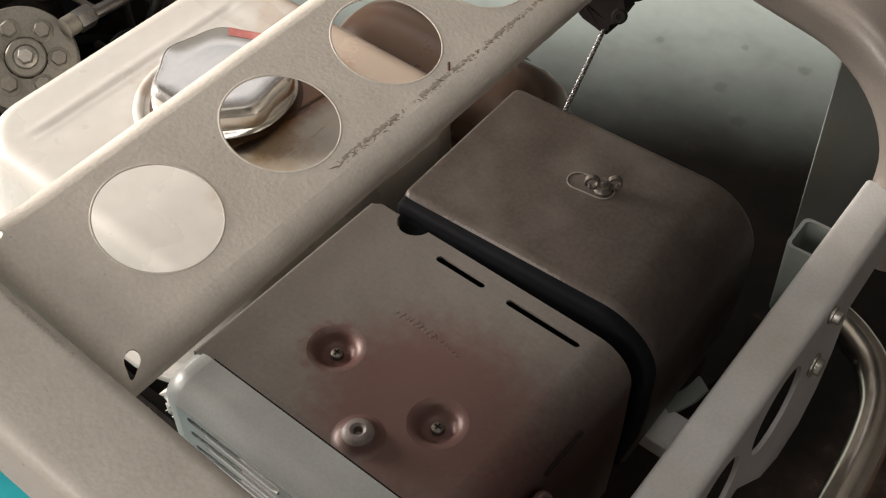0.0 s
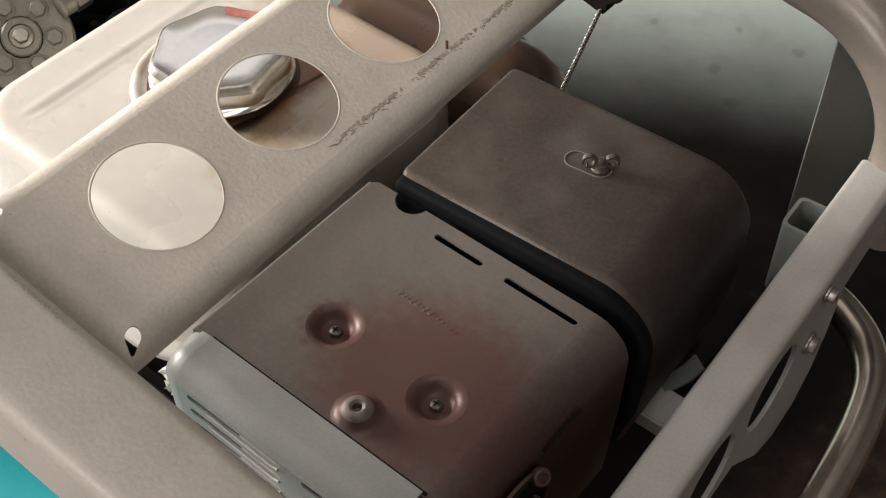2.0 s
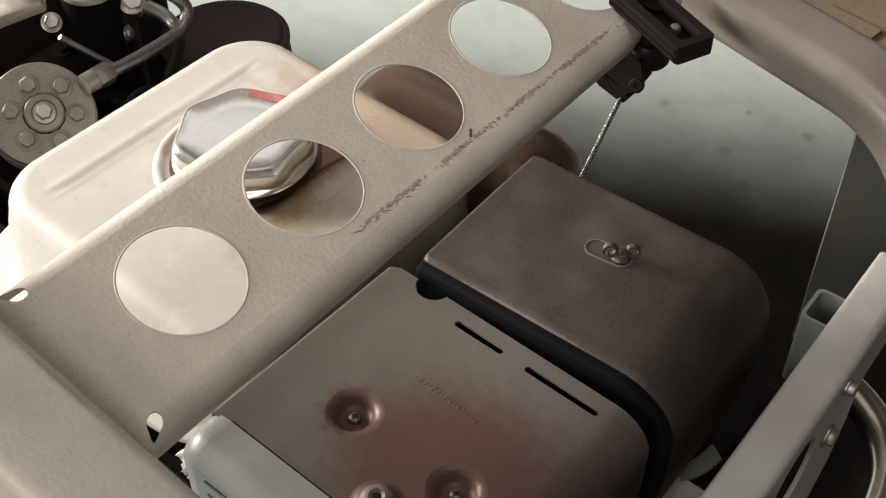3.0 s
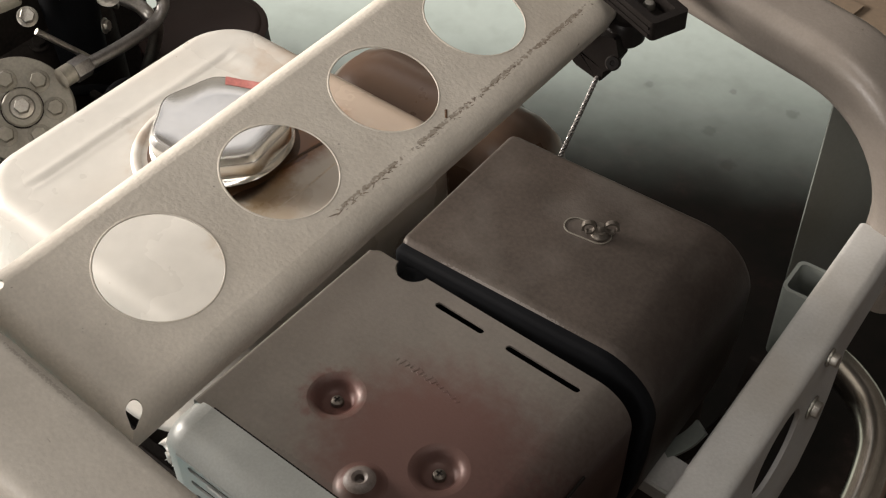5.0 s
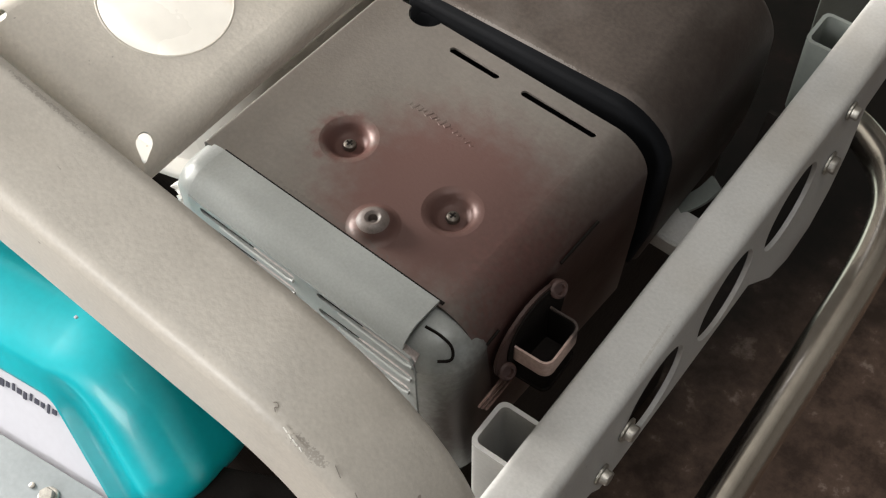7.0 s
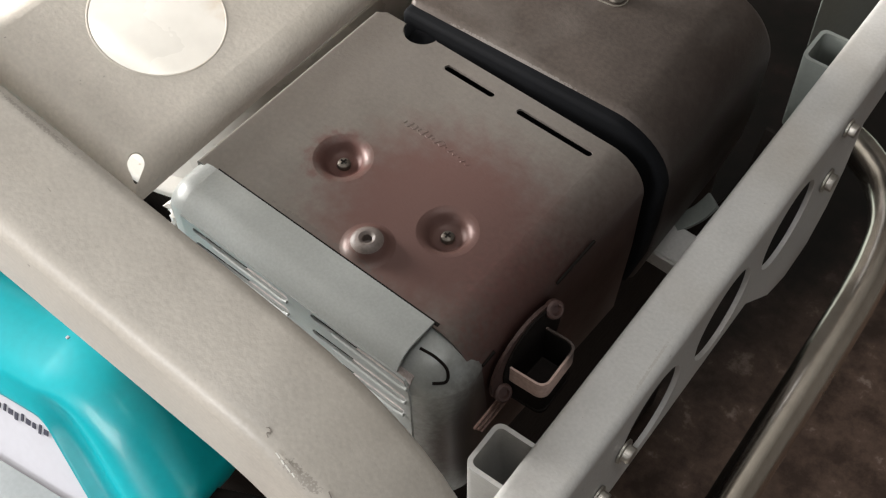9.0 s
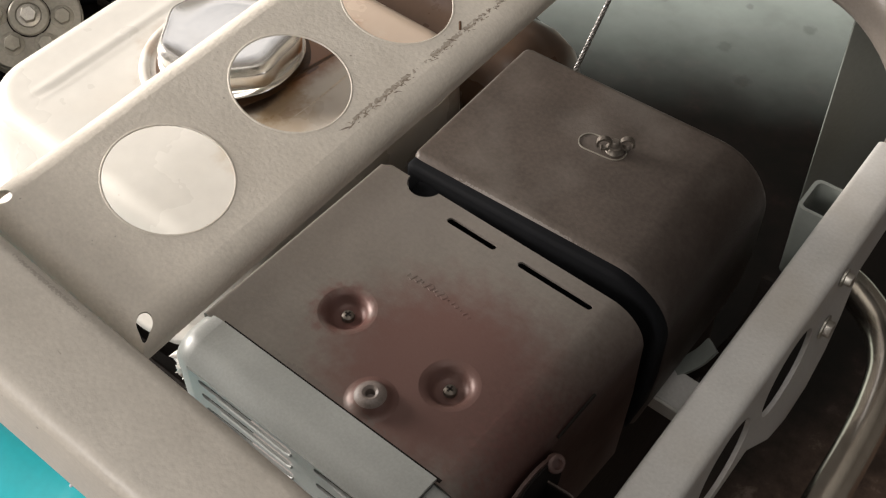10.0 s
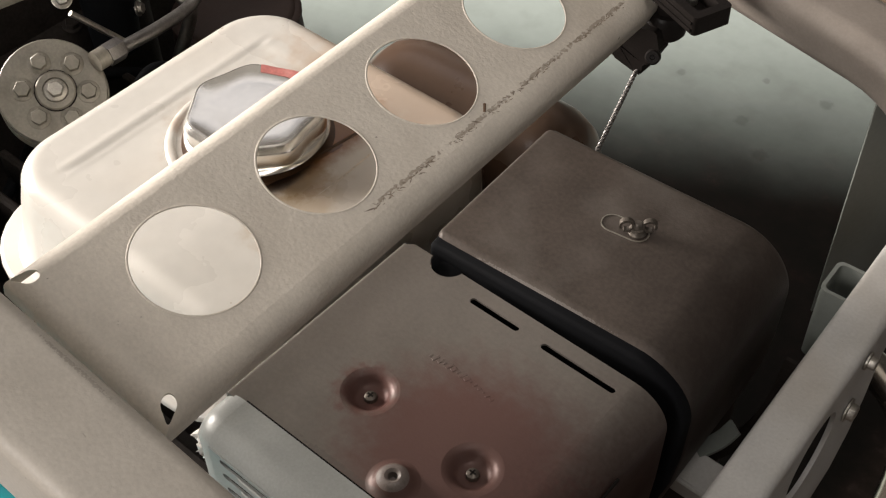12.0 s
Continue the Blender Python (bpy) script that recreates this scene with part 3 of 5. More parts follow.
def hoop_top(x, y):
    return HOOP_TURN @ V((x, y, 0.4396 + math.sqrt(0.1335 ** 2 - (x - 0.053) ** 2)))


# specular glints on the bend, put on as small bright flecks
for x, y, d in ((0.1150, -0.0225, 0.0012), (0.1178, -0.0232, 0.0009), (0.1205, -0.0236, 0.0014), (0.1235, -0.0240, 0.0008)):
    part("glint_fleck", sweep([hoop_top(x - d, y), hoop_top(x + d, y - 0.0006)], disc(0.00035, 6)), FOIL, front_hoop, "small painted-on bright glint")
curl = [(0.1052, -0.0180), (0.1063, -0.0170), (0.1078, -0.0181), (0.1068, -0.0192), (0.1082, -0.0203)]
part("scratch", sweep(smooth_path([hoop_top(x, y) for x, y in curl]), disc(0.00020, 6)), FAINT, front_hoop, "thin dark scratch")
for x, y, dx, dy in ((0.1381, -0.0199, 0.002, -0.001), (0.1490, -0.0216, 0.0022, -0.001), (0.1531, -0.0208, 0.002, 0.002)):
    part("scratch", sweep([hoop_top(x - dx, y - dy), hoop_top(x + dx, y + dy)], disc(0.00022, 6)), FAINT, front_hoop)


# ---- the perforated bar ----
def perforated_bar():
    b = thing("perforated_bar", BAR @ V((0, 0.16, -0.019)), "beige sheet-metal bar with large round holes, scratched along one edge", "frame bar")
    rot = BAR
    top, t, r, low = 0.0, 0.0013, 0.0125, -0.019
    x0, x1, y0, y1 = -0.0545, 0.0565, -0.0715, 0.405
    bore, pitch = 0.0325, 0.0887
    holes = [ring(0, pitch * k, bore, 56) for k in range(5)]
    # the front corners are pieces of their own
    c = 0.009
    outer = [(x0 + r, y0 + r + c), (x0 + r + c, y0 + r + c), (x0 + r + c, y0 + r), (x1 - r - c, y0 + r), (x1 - r - c, y0 + r + c),
             (x1 - r, y0 + r + c), (x1 - r, y1), (x0 + r, y1)]
    flat = plate(outer, holes, t, Matrix.Translation((0, 0, top)))
    flat.transform(rot)
    part("top_sheet", flat, FRAME_PAINT, b)
    for name, prof, axis, a0, a1 in (
            ("side_flange", arc(x1 - r, top - r, r, 90, 0) + [(x1, low)], "y", y0 + r + c, y1),
            ("side_flange", [(x0, low)] + arc(x0 + r, top - r, r, 180, 90), "y", y0 + r + c, y1),
            ("end_flange", [(y0, low)] + arc(y0 + r, top - r, r, 180, 90), "x", x0 + r + c, x1 - r - c)):
        bm = strip(prof, t, a0, a1, axis)
        bm.transform(rot)
        part(name, bm, FRAME_PAINT, b)
    # mitred corners, with a drop-shaped relief hole that runs out into the mitre
    arc_len, wall = r * math.pi / 2, top - r - low

    def bent(s):
        if s <= 0:
            return s, top
        if s <= arc_len:
            return r * math.sin(s / r), top - r + r * math.cos(s / r)
        return r, top - r - (s - arc_len)

    def outline(k, n):
        """Where a ray from the drop's middle leaves the drop and the corner's square; the mitre lies on the first ray."""
        a = radians(45) + 2 * math.pi * k / n
        dx, dy = math.cos(a), math.sin(a)
        mid, end = 0.0058, arc_len + wall
        far_x = (end - mid if dx > 0 else c + mid) / max(abs(dx), 1e-9)
        far_y = (end - mid if dy > 0 else c + mid) / max(abs(dy), 1e-9)
        turn = a - radians(45)
        e, w = math.cos(turn), math.sin(turn)
        near = 1 / math.sqrt((e / 0.0078) ** 2 + (w / (0.0036 - 0.0011 * e)) ** 2)
        return dx, dy, mid, near, min(far_x, far_y)

    for sx, cx in ((1, x1 - r), (-1, x0 + r)):
        bm = bmesh.new()
        n, rings = 96, 26
        rows = []
        for j in range(rings + 1):
            row = []
            for k in range(n):
                dx, dy, mid, near, far = outline(k, n)
                q = near + (far - near) * (j / rings) ** 1.5
                (u, zu), (v, zv) = bent(mid + dx * q), bent(mid + dy * q)
                row.append(bm.verts.new((cx + sx * u, y0 + r - v, min(zu, zv))))
            rows.append(row)
        lip = [bm.verts.new(v.co - V((0, 0, 0.0013))) for v in rows[0]]
        rows = [lip, *rows]
        for p, q in zip(rows, rows[1:]):
            for k in range(n):
                bm.faces.new((p[k], p[(k + 1) % n], q[(k + 1) % n], q[k]))
        bm.transform(rot)
        part("corner", bm, FRAME_PAINT, b)
    for k in range(5):
        rim = lathe([(bore + 0.0006 * math.cos(radians(a)), 0.0004 * math.sin(radians(a))) for a in range(180, -1, -30)], 56,
                    rot @ Matrix.Translation((0, pitch * k, top)), closed=False)
        part("hole_rim", rim, FRAME_PAINT, b)
    # a chain of short scratches along one edge
    rnd = random.Random(7)
    bm = bmesh.new()
    marks = [(0.0392, 0.088, 0.009, 70, 0.0005), (0.0402, 0.0925, 0.005, 95, 0.0004), (0.0397, 0.178, 0.007, 40, 0.0007)]
    for k in range(230):
        y = 0.09 + 0.236 * (k / 230) + rnd.uniform(-0.002, 0.002)
        if math.sin(y * 160) + math.sin(y * 61 + 1) < -0.9:
            continue
        marks.append((0.0397 + 0.014 * (y - 0.09) + rnd.gauss(0, 0.0009), y, rnd.uniform(0.0012, 0.0045), rnd.gauss(78, 28), rnd.uniform(0.00018, 0.00050)))
    for x, y, length, turn, wide in marks:
        c, s = math.cos(radians(turn)), math.sin(radians(turn))
        loop = [(-length / 2, 0), (0, -wide), (length / 2, 0), (0, wide)]
        bm.faces.new([bm.verts.new((x + u * c - v * s, y + u * s + v * c, top + 0.00012)) for u, v in loop])
    bm.transform(rot)
    gouge = [rot @ V(q) for q in ((0.0345, 0.1922, 0.0002), (0.0365, 0.1897, 0.0003), (0.0385, 0.1873, 0.0002))]
    part("gouge", sweep(gouge, [(-0.0008, 0), (0, 0.0003), (0.0008, 0), (0, -0.0003)]), OLD_FUEL, b, "short dark gouge")
    part("scratch_trail", bm, SCRATCH, b, "dark scratches through the paint", 0)
    return b


perforated_bar()

# ---- side rail with its posts ----
RAIL_TURN = turn_about(0.165, 0.03, 2.8)


def side_rail():
    s = thing("side_rail", (0.17, 0.03, 0.37), "light grey sheet-metal side rail with oval holes and bolts", "frame rail")
    x0, x1, top = 0.1553, 0.1842, 0.452
    prof = [(x0, top - 0.014)] + arc(x0 + 0.004, top - 0.004, 0.004, 180, 90, 4) + arc(x1 - 0.006, top - 0.006, 0.006, 90, 0, 6) + [(x1, top - 0.012)]
    bm = strip(prof, 0.003, -0.20, 0.262)
    bm.transform(RAIL_TURN)
    part("top_face", bm, RAIL_PAINT, s)
    low = [(-0.115, 0.375), (-0.105, 0.362), (0.062, 0.362), (0.085, 0.338), (0.11, 0.312), (0.14, 0.298), (0.17, 0.302), (0.188, 0.325), (0.197, 0.355), (0.2, 0.40), (0.262, 0.41)]
    outer = [(-0.20, 0.44), (-0.20, 0.385), (-0.14, 0.38), (-0.132, 0.396), (-0.126, 0.38)] + low + [(0.262, 0.44)]
    holes = [ring(-0.058 + 0.078 * k, 0.4035, 0.0300, 36, 0.0315) for k in range(3)]
    bm = plate(outer, holes, 0.003)
    bm.transform(RAIL_TURN @ Matrix(((0, 0, 1, x1), (1, 0, 0, 0), (0, 1, 0, 0), (0, 0, 0, 1))))
    part("side_face", bm, RAIL_PAINT, s)
    for y, z, r in ((0.157, 0.437, 0.0046), (0.152, 0.392, 0.0062), (-0.087, 0.407, 0.0056), (-0.109, 0.390, 0.0048)):
        m = RAIL_TURN @ facing((x1 + 0.001, y, z), (1, 0, 0))
        part("bolt", hexbolt(r, 0.0055, m), ZINC, s, "zinc-plated hex bolt")
    return s


side_rail()


def post(x0, y0, low, label, mat, top=0.448):
    w = 0.030
    m = Matrix.Translation((x0 + w / 2, y0 + w / 2, 0)) @ pose(0, 0, 0, 0, 0, 3)
    p = thing("square_post", m @ V((0, 0, low)), label, "frame post", "frame posts")
    outer, inner = rounded(w, w, 0.005), rounded(w - 0.005, w - 0.005, 0.0035)
    bm = plate(outer, [inner], top - low, m @ Matrix.Translation((0, 0, top)))
    part("tube", bm, mat, p)
    return p


post(0.1295, 0.1810, 0.385, "open-ended grey-green square steel post under the rail", POST)
post(0.1400, -0.1575, 0.30, "open-ended light grey square steel post under the rail", RAIL_PAINT, 0.443)

guard = thing("guard_pipe", (0.235, 0, 0.29), "worn bare steel pipe bent beside the rail", "pipe")
part("pipe", sweep(smooth_path([(0.150, 0.272, 0.303), (0.170, 0.265, 0.302), (0.193, 0.2505, 0.300), (0.2115, 0.224, 0.30), (0.2210, 0.190, 0.30), (0.2265, 0.150, 0.30), (0.2310, 0.09, 0.30), (0.2355, 0.02, 0.30), (0.2410, -0.056, 0.30), (0.254, -0.20, 0.30), (0.264, -0.32, 0.30)]), disc(0.0135, 24)), PIPE, guard)


# ---- silencer ----
def silencer():
    s = thing("silencer", (0.03, -0.06, 0.35), "dark grey sheet-metal silencer cover with reddish overspray and screw dimples", "silencer")
    top, t = 0.5, 0.0015
    y0, y1 = -0.133, 0.0115
    xl, xr = -0.0575, 0.103
    knob = (-0.0285, 0.0135, 0.0112)
    bite = [(knob[0] + knob[2] * math.cos(radians(a)), knob[1] + knob[2] * math.sin(radians(a))) for a in range(-15, -166, -10)]
    outer = [(xl, y0), (xr, y0), (xr, y1), (bite[0][0], y1)] + bite + [(bite[-1][0], y1), (-0.0535, y1), (xl, y1 - 0.003)]
    dents = [(-0.0011, -0.0835), (0.0715, -0.0855)]
    nub = (0.0464, -0.1175)
    holes = [slot(0.001, 0, 0.0313, 0, 0.0021), slot(0.0515, -0.0003, 0.0966, -0.0003, 0.0021)]
    holes += [ring(*d, 0.0162, 40) for d in dents] + [ring(*nub, 0.0142, 40)]
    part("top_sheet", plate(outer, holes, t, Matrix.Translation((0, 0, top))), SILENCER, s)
    for d in dents:
        prof = [(0.0162, 0), (0.0148, -0.0003), (0.0130, -0.0010), (0.0114, -0.0021), (0.0102, -0.0038), (0.0088, -0.0056), (0.0070, -0.0066), (0.0, -0.0068)]
        part("dimple", lathe(prof, 40, Matrix.Translation((*d, top)), closed=False), SILENCER, s)
        part("screw", screw(Matrix.Translation((*d, top - 0.0067)) @ pose(0, 0, 0, 0, 0, 20)), BRONZE, s, "small dull cross-head screw")
        part("screw_recess", join(box(-0.0019, 0.0019, -0.0005, 0.0005, 0.0020, 0.00345), box(-0.0005, 0.0005, -0.0019, 0.0019, 0.0020, 0.00345)), DARK, s).location = V((*d, top - 0.0067))
    prof = [(0.0142, 0), (0.0124, 0.0005), (0.0104, 0.0019), (0.0084, 0.0046), (0.0070, 0.0062), (0.0056, 0.0069), (0.0042, 0.0071), (0.0034, 0.0066), (0.0026, 0.0060), (0.0023, 0.0016), (0, 0.0012)]
    part("boss_base", lathe(prof[:4], 40, Matrix.Translation((*nub, top)), closed=False), SILENCER, s)
    part("raised_boss", lathe(prof[3:], 40, Matrix.Translation((*nub, top)), closed=False), BOSS, s, "worn pale boss")
    side = [(-0.0600, 0.37)] + arc(xl, top - 0.0025, 0.0025, 180, 90, 5)
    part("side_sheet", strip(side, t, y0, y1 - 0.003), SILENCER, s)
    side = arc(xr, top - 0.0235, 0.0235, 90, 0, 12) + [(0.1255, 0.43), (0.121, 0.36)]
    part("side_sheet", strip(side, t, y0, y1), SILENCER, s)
    part("rear_sheet", box(-0.055, 0.120, 0.001, 0.0025, 0.36, 0.488), DARK, s)
    part("core", box(-0.050, 0.118, -0.128, -0.004, 0.37, 0.488), DARK, s, "dark inside of the silencer")
    # worn, raised lettering on the cover
    for k in range(15):
        u = k / 14
        w, h = 0.0005 + 0.0004 * ((k * 7) % 3), 0.0012 + 0.0006 * ((k * 5) % 3)
        if k > 8:
            w, h = w * 0.6, h * 0.6
        m = pose(0.008 + 0.044 * u, -0.0445 + 0.004 * u - 0.006 * u * u, top, 0, 0, -14 - 20 * u)
        part("raised_mark", box(-w, w, -h, h, -0.0003, 0.00020, 0.00012, 1, m), SILENCER, s)
    # end cover: a lip over the top, and a front face pierced by louvres
    prof = arc(-0.146, top - 0.0125, 0.0145, 160, 90) + [(-0.1315, top + 0.002)]
    c = part("end_cover", strip(prof, 0.0015, -0.0455, 0.1015, "x"), CAP_PAINT, s, "blue-grey painted end cover with louvre slots")
    slots = [(-0.035, 0.028, 0.4868, 0.55), (-0.035, 0.027, 0.4742, 0.55), (-0.034, 0.026, 0.4616, 0.5),
             (0.0485, 0.1065, 0.4878, 0.45), (0.0480, 0.1050, 0.4728, 0.4), (0.0475, 0.1030, 0.4578, 0.4)]
    front = Matrix(((1, 0, 0, 0), (0, 0, -1, -0.1605), (0, 1, 0, 0), (0, 0, 0, 1)))
    outer = [(-0.0455, 0.37), (0.1095, 0.37), (0.1095, 0.4770), (0.1070, 0.4915), (0.1010, 0.4922), (-0.0455, 0.4922)]
    face = part("front_face", plate(outer, [slot(a, z, b, z, 0.0024) for a, b, z, k in slots], 0.0013, front), CAP_PAINT, c)
    for a, b, z, k in slots:
        mid = a + (b - a) * k
        vane = plate([(mid, -0.0024), (b + 0.002, -0.0024), (b + 0.002, 0.0050), (mid + 0.004, 0.0050)], [], 0.0008,
                     Matrix.Translation((0, -0.1585, z - 0.0012)) @ pose(0, 0, 0, 52, 0, 0))
        part("louvre_vane", vane, DUST, c, "dusty bent louvre")
        part("louvre_lip", sweep([(a + 0.012, -0.1606, z - 0.0030), (b - 0.002, -0.1614, z - 0.0031), (b + 0.0024, -0.1612, z - 0.0018)], disc(0.0010, 8)), CAP_PAINT, c)
    # rounded end of the cover
    whole = [(-0.160, 0.37)] + prof
    bm = bmesh.new()
    rows = []
    for k in range(9):
        a = math.pi / 2 * k / 8
        d = 0.016 * (1 - math.cos(a))
        rows.append([bm.verts.new((-0.0455 - 0.017 * math.sin(a), min(y + d * 0.55, -0.1315), z - d * 0.95)) for y, z in whole])
    for a, b in zip(rows, rows[1:]):
        for k in range(len(a) - 1):
            bm.faces.new((a[k], a[k + 1], b[k + 1], b[k]))
    bm.faces.new(rows[-1])
    part("end_cover_corner", bm, CAP_PAINT, s, "rounded corner of the blue-grey cover")
    part("seam", box(-0.046, 0.1035, -0.1318, -0.1300, 0.496, 0.5006), SOOT, s, "dark gap beside the end cover")
    # body beside the end cover: a rounded corner with a soft shoulder, and the gap round it
    corner = [(0.102 + 0.0258 * math.cos(radians(a)), -0.1340 + 0.0258 * math.sin(radians(a))) for a in range(-90, 1, 9)]
    body = [(0.1085, corner[0][1]), *[q for q in corner if q[0] > 0.109], (0.1255, -0.12), (0.1085, -0.12)]
    bm = plate(body, [], 0.11, Matrix.Translation((0, 0, 0.478)))
    part("front_body", bm, CAP_PAINT, s)
    dome = [(0.0258, 0.0)] + [(0.0258 * math.cos(radians(a)) ** 0.8, 0.0185 * math.sin(radians(a)) ** 1.1) for a in range(12, 85, 12)] + [(0, 0.0187)]
    part("front_shoulder", lathe(dome, 40, Matrix.Translation((0.102, -0.1340, 0.4780))), CAP_PAINT, s)

    def on_dome(x, y):
        q = min(0.98, math.hypot(x - 0.102, y + 0.134) / 0.0258)
        return x, y, 0.4780 + 0.0185 * math.sin(math.acos(q ** 1.25)) ** 1.1 + 0.0002
    gap = smooth_path([on_dome(*q) for q in ((0.1030, -0.1440), (0.1115, -0.1428), (0.1185, -0.1430), (0.1210, -0.1465), (0.1165, -0.1515))], 5)
    part("shoulder_gap", sweep(gap, disc(0.0008, 8)), SOOT, s, "dark gap round the shoulder")
    return s


def screw(m):
    bm = lathe([(0.0037, 0), (0.0037, 0.0012), (0.0033, 0.0024), (0.0022, 0.0031), (0, 0.0033)], 20)
    bm.transform(m)
    return bm


silencer()

out = thing("exhaust_outlet", (0.140, -0.093, 0.40), "pinkish rusty open-topped exhaust outlet with an oval flange", "exhaust")
stub = Matrix.Translation((0.1392, -0.0945, 0.4632)) @ pose(0, 0, 0, 0, 0, 4)
part("outlet_stub", plate(rounded(0.0250, 0.0310, 0.0055, 5), [rounded(0.0226, 0.0286, 0.0045, 5)], 0.0125, stub), SCORCHED, out, "pinkish scorched square stub")
part("liner", plate(rounded(0.0226, 0.0286, 0.0045, 5), [rounded(0.0216, 0.0276, 0.004, 5)], 0.0290, stub @ Matrix.Translation((0, 0, -0.0008))), SOOT, out, "sooty black inside")
part("stub_floor", plate(rounded(0.0240, 0.0300, 0.005, 5), [], 0.002, stub @ Matrix.Translation((0, 0, -0.0280))), SOOT, out)
bm = plate(ring(0, 0, 0.0235, 32, 0.0245), [], 0.0012)
bm.transform(Matrix(((0, 0, 1, 0.1318), (1, 0, 0, -0.0910), (0, 1, 0, 0.4570), (0, 0, 0, 1))))
part("throat", bm, SOOT, out, "sooty black throat")
bm = plate(ring(0, 0, 0.030, 36, 0.0285), [], 0.0018)
bm.transform(Matrix(((0, 0, 1, 0.1305), (1, 0, 0, -0.0930), (0, 1, 0, 0.4555), (0, 0, 0, 1))))
part("flange", bm, SILENCER_RED, out, "dark reddish oval flange")
for at, r in (((0.1315, -0.0760, 0.4760), 0.0052), ((0.1315, -0.1165, 0.4470), 0.0050)):
    part("ear", lathe([(r, 0), (r, 0.003), (r * .8, 0.004), (r * .55, 0.004), (r * .5, 0.002), (0, 0.002)], 20, facing(at, (0.8, -0.2, 0.6))), SILENCER_RED, out)
for ya, za, yb, zb in ((-0.126, 0.4800, -0.1165, 0.4815), (-0.066, 0.482, -0.034, 0.484)):
    part("pressed_seam", sweep([(0.1264, ya, za), (0.1264, yb, zb)], disc(0.0009, 6)), SOOT, out)
for k in range(3):
    part("heat_fin", sweep([(0.1282, -0.134 + 0.003 * k, 0.428 - 0.006 * k), (0.1282, -0.112 + 0.003 * k, 0.431 - 0.006 * k)], disc(0.0009, 6)), RUST, out)

knob = thing("rubber_plug", (-0.0295, 0.0165, 0.47), "black rubber plug between silencer and filter", "plug")
part("plug", lathe([(0.0092, 0), (0.0092, 0.022), (0.0080, 0.026), (0.004, 0.027), (0, 0.027)], 28, Matrix.Translation((-0.0282, 0.0132, 0.468))), RUBBER, knob)


# ---- air filter ----
def air_filter():
    rot = turn_about(-0.046, 0.018, 2.8)
    f = thing("air_filter", (0.04, 0.08, 0.35), "dark grey metal air filter housing closed with a wing nut", "air filter")
    top = 0.506
    poly = [(-0.047, 0.36)] + arc(-0.043, top - 0.004, 0.004, 180, 90, 4) + [(0.0, top), (0.05, top)] + arc(0.0925, top - 0.038, 0.038, 90, 0, 14) + [(0.1300, 0.43), (0.1270, 0.40), (0.1200, 0.365), (0.105, 0.352)]
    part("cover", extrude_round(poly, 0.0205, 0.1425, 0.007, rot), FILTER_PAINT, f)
    # black rubber seal on the front, and the cover's lip above it
    inner = [(-0.0462, 0.365)] + arc(-0.0425, top - 0.0065, 0.004, 180, 90, 4) + [(0.05, top - 0.0025)] + arc(0.0920, top - 0.0405, 0.038, 90, 0, 14) + [(0.1292, 0.43), (0.1262, 0.40), (0.119, 0.37)]
    part("seal", extrude_round(inner, 0.0155, 0.030, 0.003, rot), RUBBER, f, "black rubber seal")
    part("slot_plate", plate(slot(0.0285, 0.0953, 0.0445, 0.0975, 0.0072, 10), [slot(0.0285, 0.0953, 0.0445, 0.0975, 0.0065, 10)], 0.0012, Matrix.Translation((0, 0, top + 0.0006))), PUMP, f, "bright worn rim of the keyhole slot")
    part("stud", lathe([(0.0030, 0), (0.0030, 0.0105), (0.0022, 0.0118), (0, 0.0118)], 14, Matrix.Translation((0.0442, 0.0978, top - 0.003))), BRONZE, f)
    # wing nut
    w = Matrix.Translation((0.0442, 0.0978, top + 0.0005)) @ pose(0, 0, 0, 0, 0, 36) @ Matrix.Scale(0.82, 4)
    nut = part("wing_nut", lathe([(0.0068, 0), (0.0068, 0.0012), (0.0054, 0.0030), (0.0050, 0.0052), (0.0036, 0.0056), (0.0034, 0.0040), (0, 0.0040)], 20, w), BRONZE, f, "dull bronze wing nut")
    for sgn in (1, -1):
        turn = [radians(-115 + 325 * k / 22) for k in range(23)]
        path = [(sgn * (0.0082 - 0.0046 * math.cos(a)), 0.0, 0.0076 + 0.0048 * math.sin(a)) for a in turn]
        bm = sweep(path, [(-0.0008, -0.0020), (0.0008, -0.0020), (0.0008, 0.0020), (-0.0008, 0.0020)], up=(0, 1, 0))
        bm.transform(w)
        part("wing", bm, BRONZE, nut)
    return f


air_filter()

strap = thing("filter_bracket", (0.1, 0.12, 0.29), "pale grey bent steel bracket under the air filter", "bracket")
part("foot", join(box(0.106, 0.150, 0.065, 0.091, 0.3535, 0.3565, 0.001, 1), box(0.106, 0.150, 0.0625, 0.0655, 0.343, 0.3565, 0.001, 1)), RAIL_PAINT, strap, "pale grey bent foot")
part("riser", sweep(smooth_path([(0.113, 0.089, 0.3552), (0.118, 0.097, 0.3565), (0.123, 0.105, 0.3610), (0.127, 0.112, 0.3700)]), [(-0.006, -0.0012), (0.006, -0.0012), (0.006, 0.0012), (-0.006, 0.0012)], (0, 0, 1)), POST, strap, "grey-green riser")
part("strap", sweep(smooth_path([(0.108, 0.125, 0.305), (0.125, 0.135, 0.33), (0.137, 0.14, 0.37), (0.142, 0.142, 0.42)]), [(-0.006, -0.0015), (0.006, -0.0015), (0.006, 0.0015), (-0.006, 0.0015)], (0, 1, 0)), DARK, strap)


